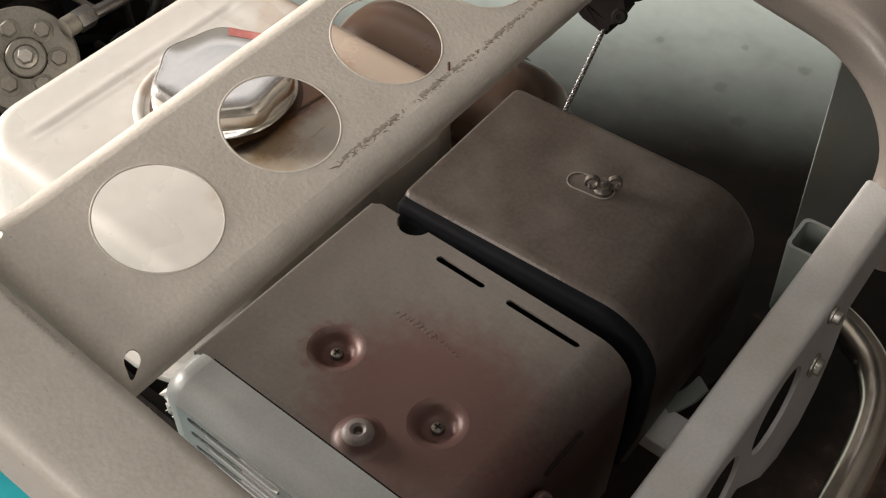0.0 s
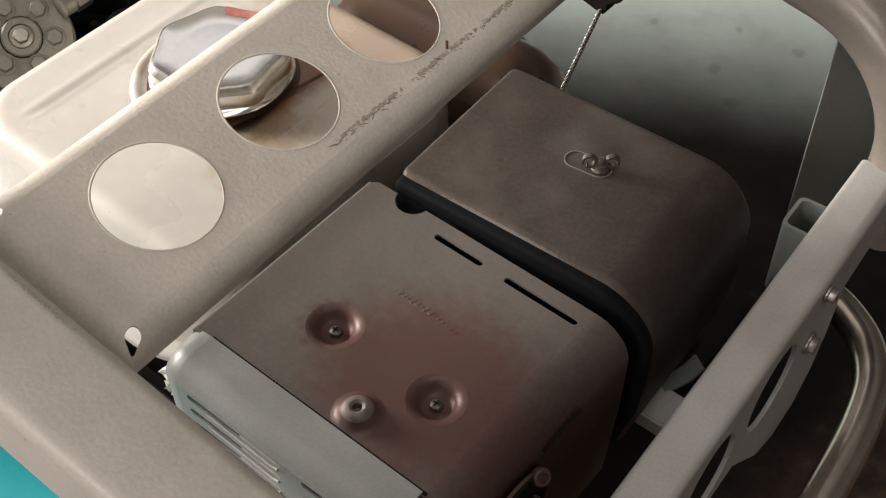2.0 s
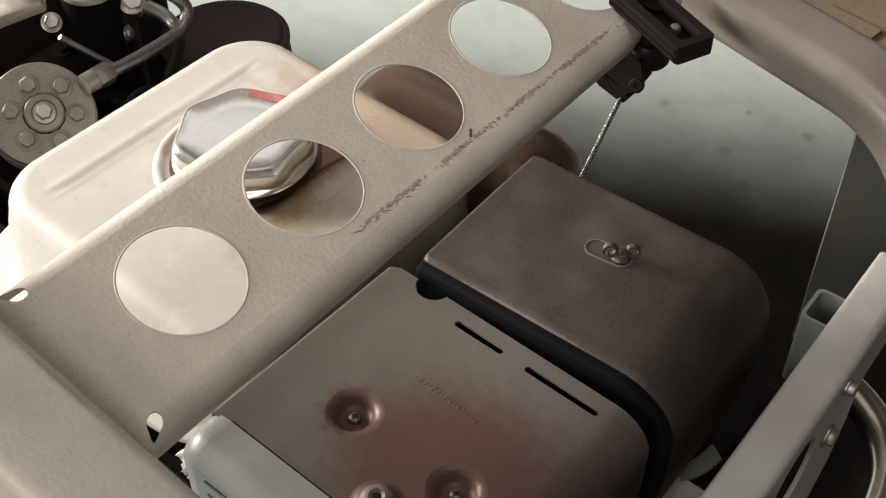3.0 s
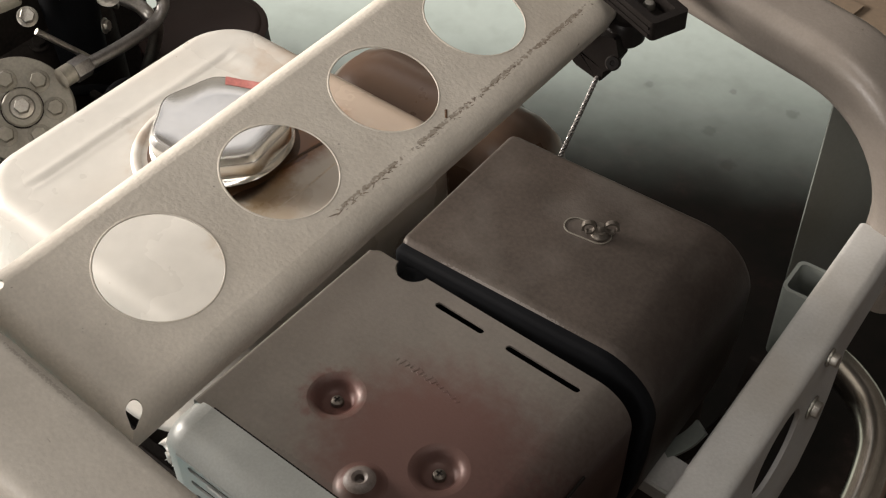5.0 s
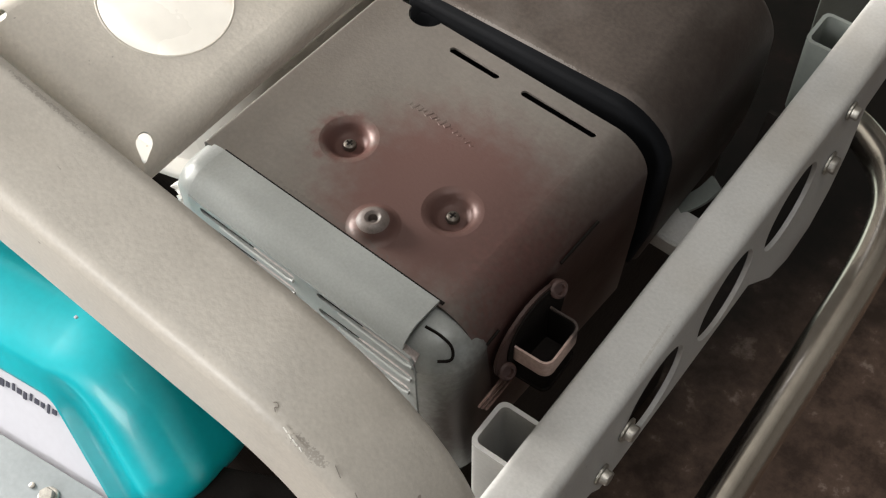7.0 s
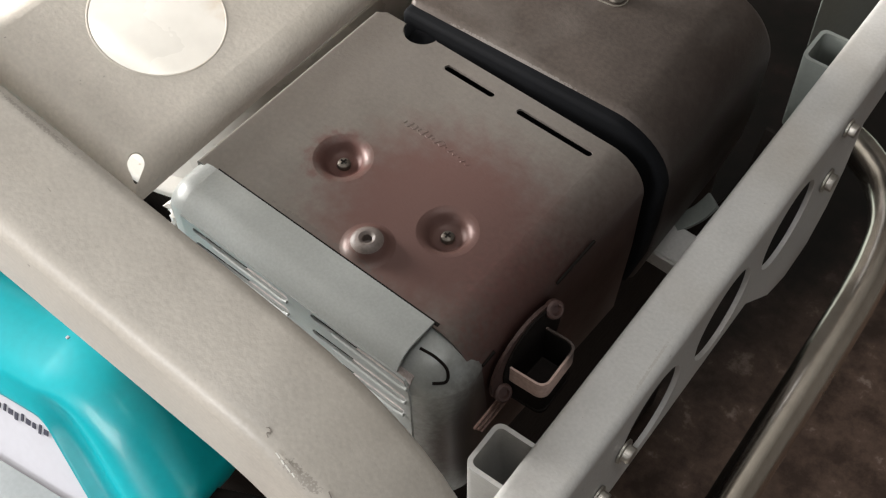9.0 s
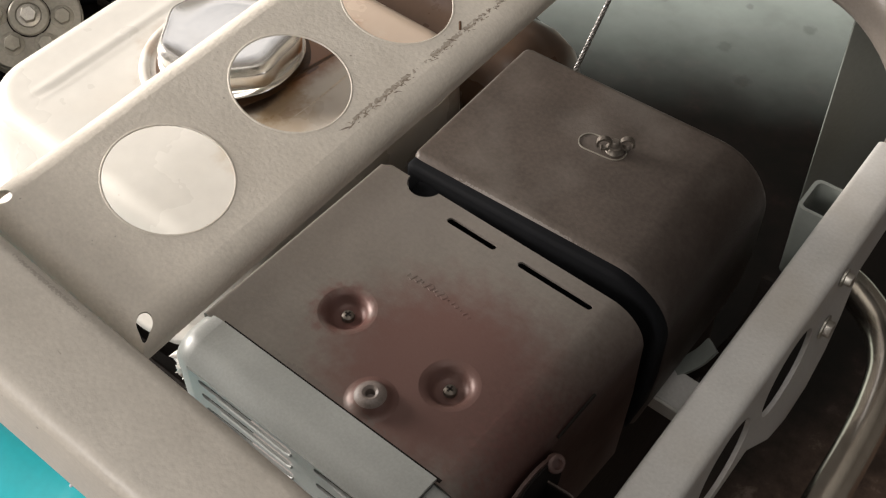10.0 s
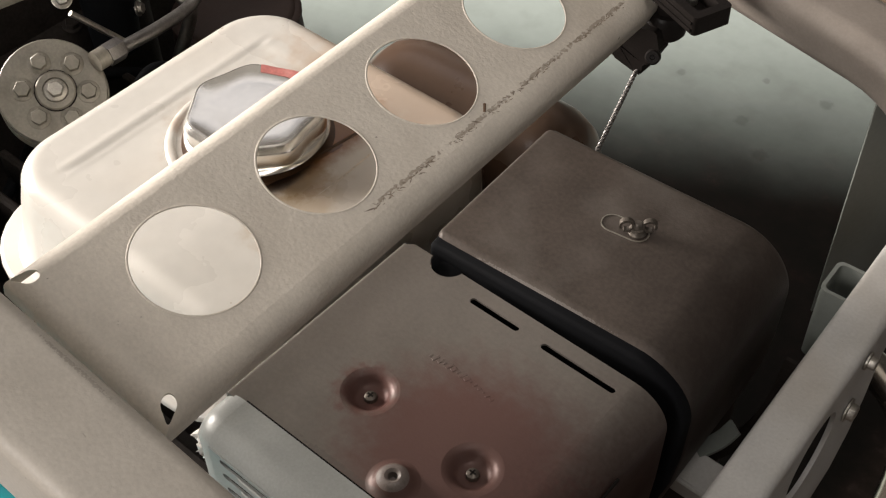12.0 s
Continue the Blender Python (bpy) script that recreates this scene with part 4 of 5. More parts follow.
# ---- fuel tank ----
def superbox(x0, x1, y0, y1, z0, z1, r, rv, n=10):
    """A box with plan corners of radius r and top and bottom edges of radius rv."""
    w, h = x1 - x0, y1 - y0
    cx, cy = (x0 + x1) / 2, (y0 + y1) / 2
    rows = []
    for k in range(n + 1):
        a = math.pi / 2 * k / n
        rows.append((rv * (1 - math.cos(a)), z1 - rv + rv * math.sin(a)))
    rows = [(rv * 0.6, z0), (0.0, z0 + rv * 0.6)] + rows
    bm = bmesh.new()
    rings = []
    for d, z in rows:
        rings.append([bm.verts.new((cx + a, cy + b, z)) for a, b in rounded(w - 2 * d, h - 2 * d, max(r - d, 0.004), 8)])
    n = len(rings[0])
    for a, b in zip(rings, rings[1:]):
        for k in range(n):
            bm.faces.new((a[k], a[(k + 1) % n], b[(k + 1) % n], b[k]))
    bm.faces.new(rings[0])
    bm.faces.new(rings[-1])
    return bm


def fuel_tank():
    t = thing("fuel_tank", (-0.19, -0.02, 0.40), "cream painted steel fuel tank with rust-brown fuel stains", "fuel tank")
    x0, x1, y0, y1, r, rv = -0.306, -0.0745, -0.110, 0.126, 0.042, 0.014
    # drawn walls, widening towards the seam
    bm = bmesh.new()
    rings = []
    for out, z in ((0.0, 0.500 - rv), (0.003, 0.475), (0.011, 0.436), (0.016, 0.432)):
        rings.append([bm.verts.new(((x0 + x1) / 2 - out * 0.6 + a, (y0 + y1) / 2 + b, z)) for a, b in rounded(x1 - x0 + out * 0.8, y1 - y0 + 2 * out, r + out, 10)])
    for a, b in zip(rings, rings[1:]):
        for k in range(len(a)):
            bm.faces.new((a[k], a[(k + 1) % len(a)], b[(k + 1) % len(b)], b[k]))
    bm.faces.new(rings[-1])
    part("shell", bm, TANK_PAINT, t, smooth=50)
    # pressed top: rounded edges, a sloping front and a shallow well round the filler
    bm = bmesh.new()
    nx, ny = 150, 100

    def ease(k):
        k = max(0.0, min(1.0, k))
        return k * k * (3 - 2 * k)
    grid = []
    for i in range(nx + 1):
        row = []
        for j in range(ny + 1):
            x, y = x0 + (x1 - x0) * i / nx, y0 + (y1 - y0) * j / ny
            qx, qy = max(x0 + r - x, x - x1 + r, 0), max(y0 + r - y, y - y1 + r, 0)
            if qx > 0 and qy > 0:
                length = math.hypot(qx, qy)
                if length > r:
                    x, y = x + (qx - qx * r / length) * (1 if x < x0 + r else -1), y + (qy - qy * r / length) * (1 if y < y0 + r else -1)
                d = max(0.0, r - length)
            else:
                d = min(x - x0, x1 - x, y - y0, y1 - y)
            z = 0.500 - rv + math.sqrt(max(0.0, rv * rv - max(0.0, rv - d) ** 2))
            well = ease((x + 0.266) / 0.007) * ease((-0.150 + 0.13 * (y - 0.03) - x) / 0.004) * ease((y + 0.092 - (x + 0.266) * 0.65) / 0.02) * ease((0.090 - y) / 0.008)
            ridge = (math.exp(-((x + 0.268) / 0.0026) ** 2) + math.exp(-((x + 0.259) / 0.0022) ** 2)) * ease((y + 0.09) / 0.01) * ease((0.10 - y) / 0.01)
            row.append(bm.verts.new((x, y, z - 0.0009 * well + 0.0003 * ridge)))
        grid.append(row)
    for i in range(nx):
        for j in range(ny):
            bm.faces.new((grid[i][j], grid[i + 1][j], grid[i + 1][j + 1], grid[i][j + 1]))
    bmesh.ops.remove_doubles(bm, verts=bm.verts, dist=2e-5)
    part("top_sheet", bm, TANK_PAINT, t)
    part("seam_flange", superbox(-0.334, -0.066, -0.1345, 0.148, 0.4255, 0.4325, 0.062, 0.003, 3), TANK_PAINT, t, "folded seam round the tank")
    at = Matrix.Translation((-0.195, 0.019, 0.4965))
    # raised rim, pressed only round the outer side of the filler
    bm = bmesh.new()
    rows = []
    for k in range(61):
        a = 95 + 200 * k / 60
        up = ease((k - 0) / 12) * ease((60 - k) / 12)
        cx_, sy_ = math.cos(radians(a)), math.sin(radians(a))
        rows.append([bm.verts.new((-0.195 + q * cx_, 0.019 + q * sy_, 0.4968 + z * up)) for q, z in ((0.0615, 0), (0.0600, 0.0026), (0.0578, 0.0042), (0.0552, 0.0042), (0.0532, 0.0026), (0.0515, -0.0010))])
    for a, b in zip(rows, rows[1:]):
        for k in range(len(a) - 1):
            bm.faces.new((a[k], a[k + 1], b[k + 1], b[k]))
    part("filler_neck", bm, TANK_PAINT, t, smooth=60)
    part("rust_line", sweep(smooth_path([(-0.1455, 0.068, 0.4996), (-0.1490, 0.045, 0.4996), (-0.1530, 0.018, 0.4996), (-0.1585, -0.014, 0.4994)]), [(-0.0021, 0), (0, 0.0007), (0.0021, 0), (0, -0.001)]), OLD_FUEL, t, "dark rust along the pressed edge")
    part("crease", sweep([(-0.1268, 0.000, 0.4997), (-0.1260, 0.025, 0.4999), (-0.1270, 0.052, 0.4999)], [(-0.0011, 0), (0, 0.0003), (0.0011, 0), (0, -0.0006)]), CREASE, t, "faint brownish crease")
    part("rust_ring", lathe([(0.0520, 0.0022), (0.047, 0.0030), (0.042, 0.0045), (0, 0.0045)], 48, at, closed=False), OLD_FUEL, t, "rusty seat under the cap")
    prof = [(0.043, 0), (0.0462, 0.001), (0.0470, 0.0025), (0.0462, 0.004), (0.0452, 0.0048), (0.0458, 0.0150), (0.0452, 0.0164), (0.0425, 0.0198), (0.0412, 0.0203), (0.0398, 0.0200), (0.0355, 0.0186), (0.024, 0.0190), (0, 0.0196)]
    flute = (0.0, 0.01, 0.01, 0.03, 0.075, 0.075, 0.075, 0.07, 0.07, 0.065, 0.05, 0.0, 0.0)
    bm = bmesh.new()
    rows = []
    count, lobes = 112, 7
    for (q, z), amp in zip(prof, flute):
        radii = [q * (1 - amp * abs(math.sin(lobes * math.pi * k / count)) ** 1.6) for k in range(count)]
        rows.append([bm.verts.new((a * math.cos(2 * math.pi * k / count), a * math.sin(2 * math.pi * k / count), z)) for k, a in enumerate(radii)])
    for a, b in zip(rows, rows[1:]):
        for k in range(count):
            bm.faces.new((a[k], a[(k + 1) % count], b[(k + 1) % count], b[k]))
    bmesh.ops.remove_doubles(bm, verts=bm.verts, dist=1e-6)
    bm.transform(Matrix.Translation((-0.195, 0.019, 0.5040)) @ pose(0, 0, 0, 0, 0, 139))
    cap = part("fuel_cap", bm, CHROME, t, "chromed fluted fuel cap", smooth=28)
    # a smear of red paint over the cap's edge
    rows = []
    bm = bmesh.new()
    for step in range(27):
        a = radians(88 + 1.6 * step)
        edge = abs(math.sin(lobes * (a - radians(139)) / 2)) ** 1.6
        rows.append([bm.verts.new((-0.195 + w * math.cos(a), 0.019 + w * math.sin(a), 0.5043 + z))
                     for w, z in ((q * (1 - amp * edge) + (0.00025 if q > 0.042 else 0.0), z) for (q, z), amp in zip(prof[5:11], flute[5:11]))])
    for a, b in zip(rows, rows[1:]):
        for k in range(len(a) - 1):
            bm.faces.new((a[k], a[k + 1], b[k + 1], b[k]))
    part("paint_smear", bm, RED_PAINT, cap, "smear of faded red paint")
    return t


fuel_tank()

can = thing("canister", (-0.14, 0.19, 0.34), "brown painted rounded canister behind the fuel tank", "canister")
part("shell", lathe([(0, -0.095), (0.02, -0.094), (0.038, -0.089), (0.049, -0.078), (0.0545, -0.062), (0.055, -0.05), (0.055, 0.05), (0.0545, 0.062), (0.049, 0.078), (0.038, 0.089), (0.02, 0.094), (0, 0.095)], 48, facing((-0.142, 0.172, 0.420), (1, 0, 0))), BROWN, can)
part("seam", lathe([(0.0548, -0.002), (0.0565, -0.001), (0.0565, 0.001), (0.0548, 0.002)], 48, facing((-0.10, 0.172, 0.420), (1, 0, 0))), BROWN, can)

# ---- engine behind the tank ----
eng = thing("engine_block", (-0.2, 0, FLOOR), "dark oily cast engine block under the tank", "engine")
part("crankcase", box(-0.42, 0.10, -0.19, 0.20, FLOOR, 0.345, 0.03, 3), DARK, eng)
for k in range(9):
    part("cooling_fin", box(-0.43, -0.02, -0.17 + 0.03 * k, -0.163 + 0.03 * k, 0.25, 0.395, 0.002, 1), DARK, eng)

pn = V((0.62, -0.30, 0.74)).normalized()
PM = facing(V((-0.405, -0.001, 0.437)), pn)
pump = thing("injection_pump", (-0.42, 0, 0.36), "grey-beige round pump head with a ring of hex bolts", "pump")
part("head", lathe([(0.0, 0), (0.0390, 0), (0.0390, 0.001), (0.0398, 0.002), (0.0398, 0.011), (0.0390, 0.012), (0, 0.012)], 64, PM @ Matrix.Translation((-0.002, 0, -0.012))), PUMP, pump)
for k in range(6):
    part("fin_ring", lathe([(0, 0), (0.0405, 0), (0.0412, 0.0008), (0.0405, 0.0018), (0, 0.0018)], 64, PM @ Matrix.Translation((-0.002, 0, -0.0165 - 0.0042 * k))), PUMP, pump)
part("body", lathe([(0, 0), (0.036, 0), (0.036, 0.05), (0, 0.05)], 40, PM @ Matrix.Translation((0, 0, -0.060))), DARK, pump)
# thin dark discs stand in for the shade round boss and bolts
part("boss_shade_ring", lathe([(0.0158, 0), (0.0158, 0.0006), (0, 0.0006)], 36, PM), DARK, pump)
part("centre_boss", lathe([(0.0148, 0), (0.0148, 0.003), (0.0136, 0.004), (0.0095, 0.004), (0.0090, 0.0025), (0, 0.0025)], 36, PM), PUMP, pump)
part("bolt", hexbolt(0.0062, 0.008, PM @ Matrix.Translation((0, 0, 0.003))), ZINC, pump, "zinc hex bolt")
for k in range(6):
    a = radians(60 * k + 43)
    at = PM @ Matrix.Translation((0.0238 * math.cos(a), 0.0238 * math.sin(a), 0))
    part("bolt_shade_ring", lathe([(0.0080, 0), (0.0080, 0.0006), (0.0072, 0.0008), (0, 0.0008)], 24, at), DARK, pump)
    part("bolt", hexbolt(0.0064, 0.0065, at @ pose(0, 0, 0, 0, 0, 25 * k)), PUMP, pump)
part("connecting_boss", lathe([(0, 0), (0.0080, 0), (0.0080, 0.010), (0, 0.010)], 20, facing((-0.392, 0.030, 0.452), (0.0, 0.98, 0.0))), PUMP, pump)

# ---- pipes and fittings at the engine's far side ----
inj = thing("injector_pipe", (-0.39, 0.09, 0.44), "dull brown-grey steel fuel pipe with a hex union nut", "pipe")
part("pipe", sweep(smooth_path([(-0.391, 0.052, 0.451), (-0.392, 0.09, 0.448), (-0.394, 0.125, 0.449), (-0.398, 0.1385, 0.460), (-0.404, 0.132, 0.474), (-0.4155, 0.1185, 0.487), (-0.4265, 0.105, 0.5005)]), disc(0.0052, 16)), WIRE, inj)
bm = lathe([(0.0090, 0), (0.0090, 0.013), (0.0078, 0.015), (0.0058, 0.015)], 6, facing((-0.391, 0.040, 0.452), (0, 1, -0.02)))
part("union_nut", bm, WIRE, inj, "hex union nut")

ret = thing("return_pipe", (-0.42, 0.14, 0.38), "dark steel return pipe behind the injector pipe", "pipe")
part("pipe", sweep(smooth_path([(-0.437, 0.129, 0.450), (-0.420, 0.131, 0.449), (-0.409, 0.131, 0.443), (-0.411, 0.135, 0.425), (-0.4225, 0.122, 0.38)]), disc(0.0058, 14)), STEEL, ret)
part("union_bolt", hexbolt(0.0085, 0.011, facing((-0.457, 0.128, 0.448), (0.55, -0.25, 0.45))), FOIL, ret, "bright hex union bolt")

sol = thing("solenoid", (-0.48, 0.10, 0.40), "black cylindrical solenoid with a pale metal collar", "solenoid")
SM = facing((-0.485, 0.108, 0.375), (0.1, -0.05, 1))
part("body", lathe([(0, 0), (0.017, 0), (0.0205, 0.004), (0.0225, 0.05), (0.0245, 0.088), (0.0245, 0.094), (0, 0.094)], 32, SM), RUBBER, sol)
part("collar", lathe([(0.0, 0.092), (0.0250, 0.092), (0.0262, 0.094), (0.0262, 0.098), (0.0245, 0.0995), (0, 0.0995)], 32, SM), RAIL_PAINT, sol, "pale metal collar")
part("terminal", lathe([(0, 0.099), (0.0135, 0.099), (0.0150, 0.104), (0.0150, 0.128), (0.012, 0.132), (0, 0.132)], 24, SM), TAN, sol, "tan metal terminal")
part("bolt", hexbolt(0.005, 0.004, SM @ facing((0.022, -0.012, 0.045), (0.85, -0.5, 0.2))), ZINC, sol)
part("bracket", box(-0.008, 0.008, -0.004, 0.004, -0.012, 0.012, 0.001, 1, Matrix.Translation((-0.47, 0.137, 0.435)) @ pose(0, 0, 0, 15, 10, 30)), ZINC, sol)

arm = thing("linkage_arm", (-0.47, 0.03, 0.44), "pale cast control linkage with bolts", "linkage")
part("arm", box(-0.026, 0.026, -0.010, 0.010, -0.006, 0.006, 0.003, 2, Matrix.Translation((-0.465, 0.028, 0.488)) @ pose(0, 0, 0, 10, -15, 55)), PUMP, arm)
part("lever", box(-0.012, 0.012, -0.008, 0.008, -0.010, 0.010, 0.004, 2, Matrix.Translation((-0.462, 0.040, 0.508)) @ pose(0, 0, 0, 20, 20, 20)), PUMP, arm)
part("rod", sweep([(-0.454, 0.055, 0.453), (-0.442, 0.078, 0.425), (-0.436, 0.090, 0.410)], disc(0.0026, 10)), ZINC, arm)
part("pivot", hexbolt(0.006, 0.006, facing((-0.455, 0.052, 0.468), (0.6, -0.3, 0.7))), ZINC, arm)

drum = thing("pulley_housing", (-0.435, 0.19, 0.25), "dark brown round housing behind the tank", "housing")
part("shell", lathe([(0, 0.0), (0.066, 0.0), (0.060, 0.06), (0.055, 0.118), (0.051, 0.124), (0.046, 0.126), (0, 0.127)], 48, Matrix.Translation((-0.422, 0.190, 0.271))), DRUM, drum)
part("rim", lathe([(0.053, 0.118), (0.0565, 0.119), (0.0565, 0.122), (0.053, 0.124)], 48, Matrix.Translation((-0.422, 0.190, 0.271))), DRUM, drum)

far = thing("gearbox", (-0.65, 0.05, FLOOR), "black oily gearbox housing at the engine's far side", "gearbox")
part("housing", box(-0.95, -0.52, -0.20, 0.212, FLOOR, 0.475, 0.012, 3), DARK, far)
part("cover", box(-0.60, -0.505, -0.12, 0.17, 0.20, 0.40, 0.02, 3), DARK, far)
for k in range(5):
    part("bolt", hexbolt(0.006, 0.006, facing((-0.512, -0.08 + 0.055 * k, 0.396), (0.4, 0, 1))), DARK, far)

for k, pts in enumerate(([(-0.42, -0.06, 0.36), (-0.44, 0.02, 0.40), (-0.45, 0.08, 0.38), (-0.44, 0.14, 0.34)],
                         [(-0.40, 0.03, 0.34), (-0.40, 0.07, 0.405), (-0.39, 0.10, 0.40), (-0.37, 0.13, 0.34)])):
    hz = thing("hose", pts[0], "black rubber fuel hose", "hose", "fuel hoses")
    part("tube", sweep(smooth_path(pts), disc(0.0048, 12)), RUBBER, hz)

# ---- rope clamp at the bar's end ----
cl = thing("lever_clamp", (-0.04, 0.25, 0.52), "black plastic lever clamp bolted to the bar's end", "clamp")
CM = pose(-0.0245, 0.2275, 0.576, 0, 0, -21)
bm = plate(rounded(0.076, 0.028, 0.003), [rounded(0.064, 0.016, 0.002)], 0.013, CM @ Matrix.Translation((0, 0, 0.006)))
part("channel", bm, BLACK_PLASTIC, cl)
part("channel_floor", box(-0.036, 0.036, -0.012, 0.012, -0.007, -0.004, m=CM), BLACK_PLASTIC, cl)
for z in (-0.004, 0.001):
    part("rib", box(-0.035, 0.035, -0.0150, -0.0135, z - 0.0010, z + 0.0010, m=CM), BLACK_PLASTIC, cl)
part("screw", lathe([(0.004, 0), (0.004, 0.003), (0.003, 0.0045), (0, 0.005)], 16, CM @ Matrix.Translation((0.012, 0.003, -0.004))), ZINC, cl, "bright screw head")
part("pivot", lathe([(0, 0), (0.012, 0), (0.0135, 0.002), (0.0135, 0.014), (0.0115, 0.017), (0.0085, 0.018), (0.0078, 0.036), (0, 0.036)], 28, Matrix.Translation((-0.034, 0.238, 0.532))), BLACK_PLASTIC, cl)
part("stem", lathe([(0, 0), (0.007, 0), (0.007, 0.03), (0, 0.03)], 20, Matrix.Translation((-0.036, 0.240, 0.545))), BLACK_PLASTIC, cl)
jaw = [(-0.0575, 0.5385), (-0.0640, 0.5150), (-0.0600, 0.5095), (-0.0400, 0.5045), (-0.0375, 0.5050), (-0.0368, 0.5150), (-0.0325, 0.5160), (-0.0260, 0.5300), (-0.0300, 0.5440)]
bm = plate(jaw, [ring(-0.0575, 0.5215, 0.0016, 12)], 0.012)
bm.transform(Matrix(((1, 0, 0, 0), (0, 0, -1, 0.2195), (0, 1, 0, 0), (0, 0, 0, 1))))
bmesh.ops.bevel(bm, geom=[e for e in bm.edges if abs(e.verts[0].co.y - e.verts[1].co.y) > 0.005], offset=0.0012, segments=2, affect="EDGES")
part("jaw", bm, BLACK_PLASTIC, cl)
part("side_lug", lathe([(0, -0.004), (0.0052, -0.004), (0.0052, 0.004), (0.0042, 0.0055), (0.0018, 0.0055), (0.0014, 0.004), (0, 0.004)], 20, facing((-0.0302, 0.220, 0.5240), (0.35, -0.75, 0.55))), BLACK_PLASTIC, cl)

cord = thing("pull_cord", (-0.09, 0.25, 0.585), "thin pale cord running from the clamp over the bar", "cord")
part("cord", sweep(smooth_path([(-0.052, 0.2325, 0.582), (-0.062, 0.237, 0.5865), (-0.083, 0.248, 0.5900), (-0.130, 0.275, 0.6005)]), disc(0.0017, 10)), FOIL, cord)

wire = thing("wire_rope", (-0.036, 0.17, 0.48), "thin twisted steel wire rope hanging from the clamp", "wire rope")
pa, pb = V((-0.0405, 0.219, 0.508)), V((-0.023, 0.110, 0.443))
ax = (pb - pa).normalized()
e1 = ax.cross(V((0, 0, 1))).normalized()
e2 = ax.cross(e1)
for k in range(3):
    pts = []
    for i in range(121):
        s = i / 120
        a = 2 * math.pi * (k / 3 + s * 15)
        pts.append(pa.lerp(pb, s) + (e1 * math.cos(a) + e2 * math.sin(a)) * 0.00095)
    part("strand", sweep(pts, disc(0.00080, 7)), WIRE, wire)

# ---- teal shroud with its label plate, in front ----
hood = thing("fan_shroud", (-0.12, -0.25, 0.30), "glossy teal plastic fan shroud with scratches", "shroud")
LM = pose(-0.115, -0.2655, 0.332, 62, 0, 9)


def shroud_shell():
    """A rounded band that runs over the label plate, turns down beside it and ends in a blunt toe."""
    above = [(0, 0), (0.0015, 0.0025), (0.004, 0.003), (0.010, 0.0032), (0.016, 0.0036), (0.020, 0.0042), (0.023, 0.0036), (0.028, 0.0005),
             (0.035, -0.006), (0.044, -0.016), (0.049, -0.024), (0.051, -0.029), (0.051, -0.036), (0.049, -0.055), (0.046, -0.085)]
    beside = [(0, 0), (0.0015, 0.0025), (0.004, 0.002), (0.008, -0.003), (0.018, -0.0045), (0.025, -0.002), (0.030, 0.003), (0.038, 0.005),
              (0.050, 0.002), (0.061, -0.006), (0.066, -0.014), (0.068, -0.021), (0.068, -0.028), (0.065, -0.048), (0.058, -0.080)]
    line = [(-0.42 + 0.428 * k / 20, 0.012, 0.0) for k in range(20)]
    line += [(0.008 + 0.018 * math.sin(radians(a)), -0.006 + 0.018 * math.cos(radians(a)), a) for a in range(0, 47, 4)]
    u0, v0, a0 = line[-1]
    du, dv = math.cos(radians(a0)), -math.sin(radians(a0))
    line += [(u0 + du * d, v0 + dv * d, a0) for d in [0.004 * k for k in range(1, 17)]]
    toe = line[-1]
    line += [(toe[0] + du * 0.022 * math.sin(radians(b)), toe[1] + dv * 0.022 * math.sin(radians(b)), a0) for b in range(12, 91, 13)]
    bm = bmesh.new()
    rows = []
    for i, (u, v, a) in enumerate(line):
        k = max(0.0, min(1.0, (i - 18) / 20))
        k = k * k * (3 - 2 * k)
        past = math.hypot(u - toe[0], v - toe[1]) / 0.022 if i > len(line) - 8 else 0.0
        shrink = math.sqrt(max(0.02, 1 - past * past))
        nu, nv = math.sin(radians(a)), math.cos(radians(a))
        row = []
        for (o1, h1), (o2, h2) in zip(above, beside):
            o, h = o1 + (o2 - o1) * k, h1 + (h2 - h1) * k
            o, h = 0.036 + (o - 0.036) * shrink, -0.020 + (h + 0.020) * shrink
            row.append(bm.verts.new(LM @ V((u + nu * o, v + nv * o, h))))
        rows.append(row)
    for a, b in zip(rows, rows[1:]):
        for k in range(len(a) - 1):
            bm.faces.new((a[k], a[k + 1], b[k + 1], b[k]))
    bm.faces.new(rows[-1])
    return bm


part("shell", shroud_shell(), TEAL, hood, smooth=55)
# the ridge's scratches and its highlight, drawn together as pale lines
for run in (((-0.060, 0.058, -0.0255), (-0.020, 0.059, -0.0262), (0.010, 0.056, -0.0262)), ((0.024, 0.052, -0.0260), (0.040, 0.042, -0.0240)), ((0.058, 0.036, -0.0170), (0.075, 0.022, -0.0158), (0.090, 0.004, -0.0158))):
    part("highlight_scratch", sweep([LM @ V(q) for q in smooth_path(run, 6)], disc(0.00045, 6)), TEAL_PALE, hood, "pale scratch with painted highlight")
part("white_fleck", box(-0.0010, 0.0010, -0.0010, 0.0010, -0.0006, 0.0006, 0.0003, 1, Matrix.Translation((-0.0905, -0.2262, 0.4070))), WHITE, hood, "small white fleck")

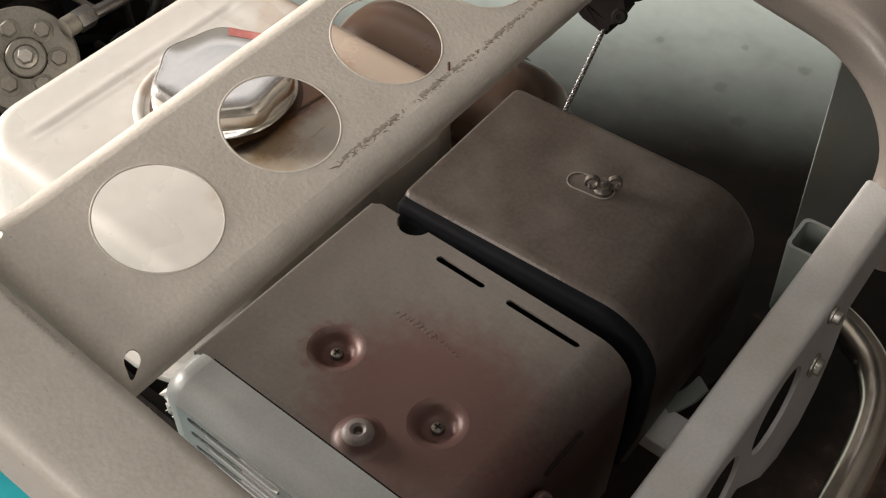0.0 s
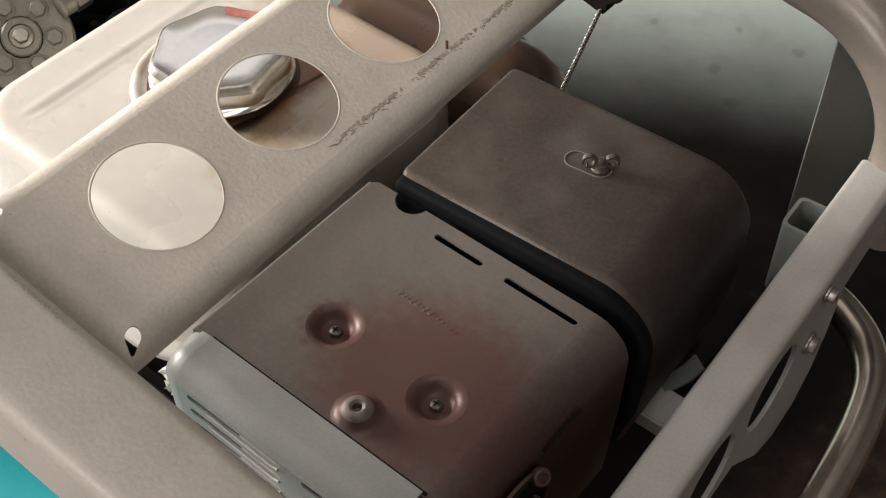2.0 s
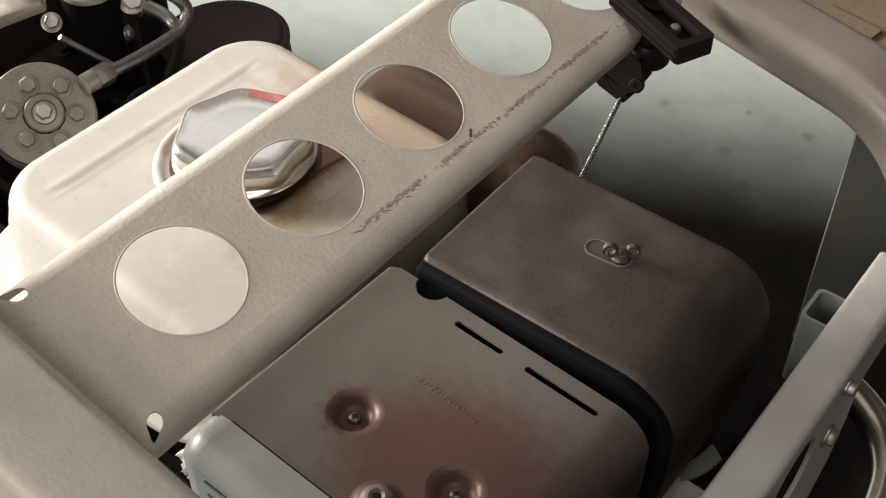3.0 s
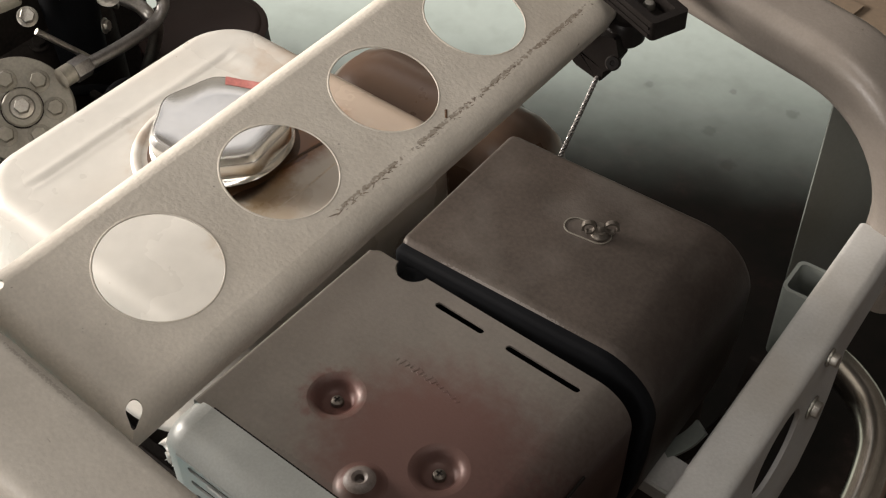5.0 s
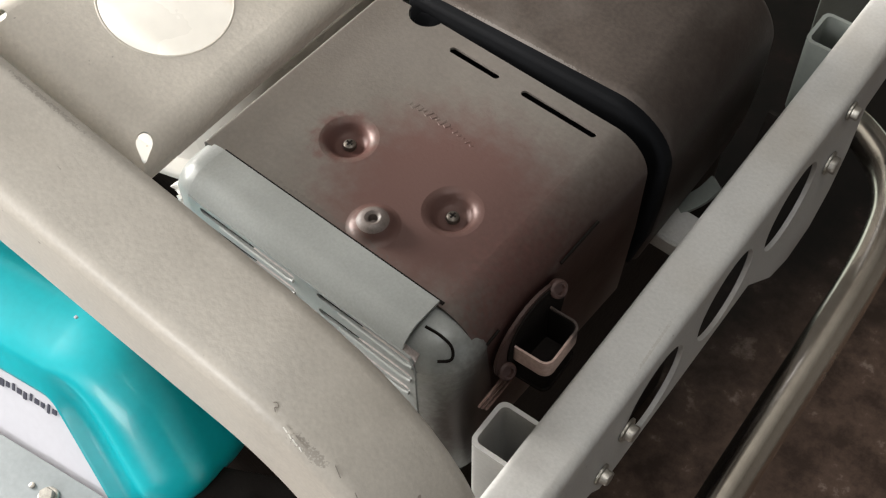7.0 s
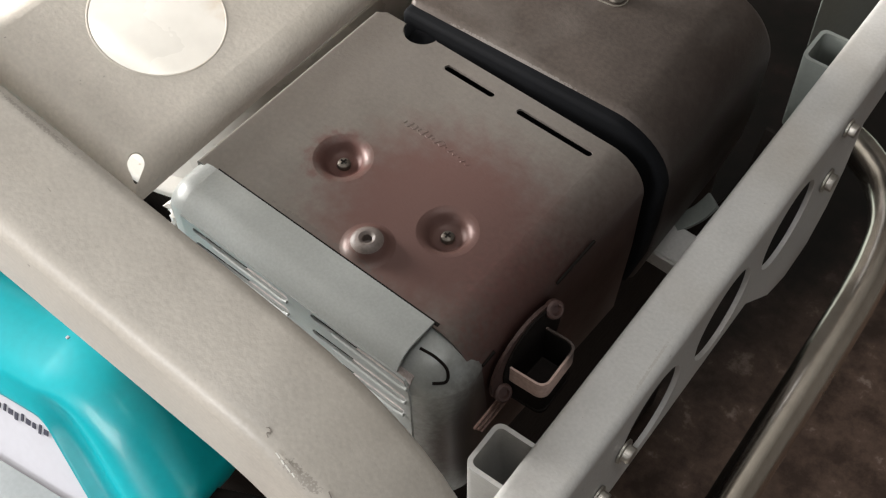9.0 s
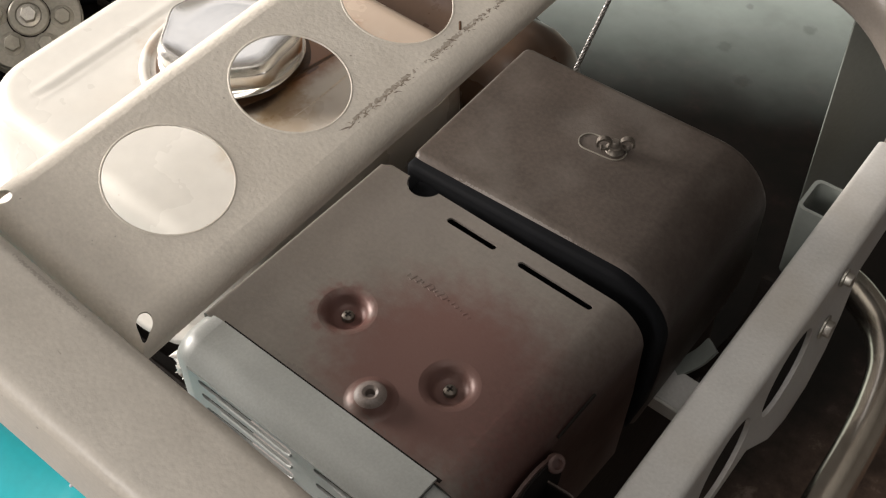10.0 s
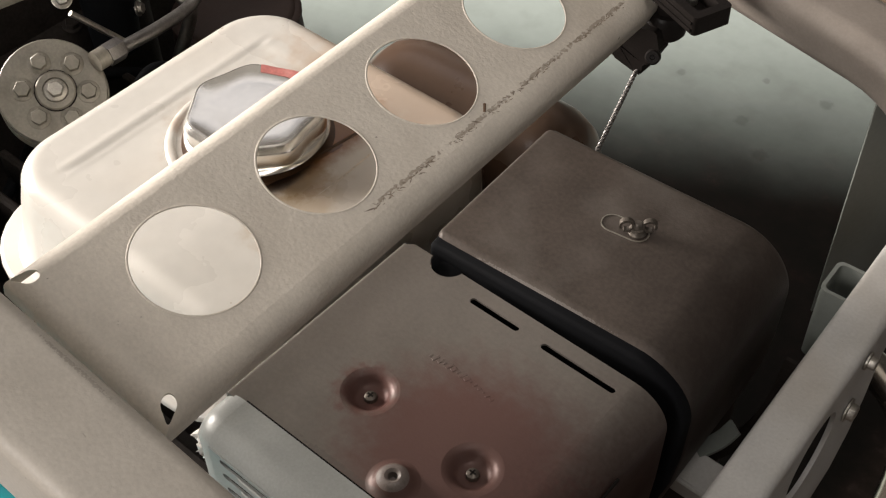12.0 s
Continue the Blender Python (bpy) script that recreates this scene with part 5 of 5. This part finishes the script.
plate_thing = thing("label_plate", (-0.12, -0.28, 0.30), "white label plate with worn dark lettering on the shroud", "label")
bm = plate([(-0.30, -0.045), (0.076, -0.045), (0.060, -0.028), (0.0225, 0.0110), (0.016, 0.0125), (-0.30, 0.0125)], [], 0.003, LM)
part("plate", bm, WHITE, plate_thing)
for k in range(26):
    x = -0.0995 + 0.0047 * k
    w = 0.0009 + 0.0004 * ((k * 5) % 3)
    part("lettering", box(x - w, x + w, 0.0008 if k % 4 else -0.0008, 0.0046 if k % 3 else 0.0060, 0.0002, 0.0007, m=LM), INK, plate_thing, "dark worn lettering")

lower = thing("lower_guard", (-0.10, -0.31, 0.30), "grey painted sheet guard with a zinc hex bolt", "guard")
GM = pose(-0.079, -0.2965, 0.303, 4, 0, 9)
bm = plate([(-0.34, -0.05), (0.10, -0.05), (0.075, 0.016), (-0.34, 0.016)], [], 0.003, GM)
part("sheet", bm, GREY, lower)
part("fold", sweep([GM @ V((-0.34, -0.05, -0.002)), GM @ V((0.10, -0.05, -0.002))], disc(0.004, 10)), GREY, lower)
part("bolt", hexbolt(0.0050, 0.0065, GM @ Matrix.Translation((0.0045, -0.001, 0.0))), ZINC, lower, "zinc hex bolt")
part("rivet", lathe([(0.002, 0), (0.0018, 0.001), (0, 0.0014)], 12, GM @ Matrix.Translation((-0.0095, 0.0, 0))), ZINC, lower)

br = thing("engine_mount", (0.04, -0.22, 0.25), "black steel engine mount with a bright bolt", "bracket")
part("arm", box(-0.06, 0.10, -0.026, 0.026, -0.02, 0.0, 0.005, 2, pose(0.035, -0.222, 0.308, 0, 0, 28)), BLACK_PLASTIC, br)
part("bolt", hexbolt(0.006, 0.006, facing((0.027, -0.228, 0.308), (0, 0, 1))), CHROME, br, "bright hex bolt")

# ---- small loose things ----
foil = thing("foil_scrap", (-0.066, -0.150, 0.455), "crumpled silver heat-shield foil beside the silencer", "foil")
bm = box(-0.0685, -0.0625, -0.153, -0.141, 0.458, 0.474)
bmesh.ops.subdivide_edges(bm, edges=bm.edges[:], cuts=5, use_grid_fill=True)
rnd = random.Random(4)
for v in bm.verts:
    v.co += V((rnd.uniform(-1, 1), rnd.uniform(-1, 1), rnd.uniform(-1, 1))) * 0.0022
part("sheet", bm, FOIL, foil, smooth=20)

card = thing("cardboard_sheet", (-0.2, 1.4, FLOOR), "flattened brown cardboard sheet lying on the floor", "cardboard")
part("sheet", box(-0.55, 0.10, 1.10, 1.75, FLOOR + 0.004, FLOOR + 0.010, m=turn_about(-0.2, 1.4, 4)), CARD, card)
part("flap", box(-0.28, -0.185, 1.155, 1.19, FLOOR + 0.010, FLOOR + 0.016, m=turn_about(-0.2, 1.2, -6)), CARD, card)
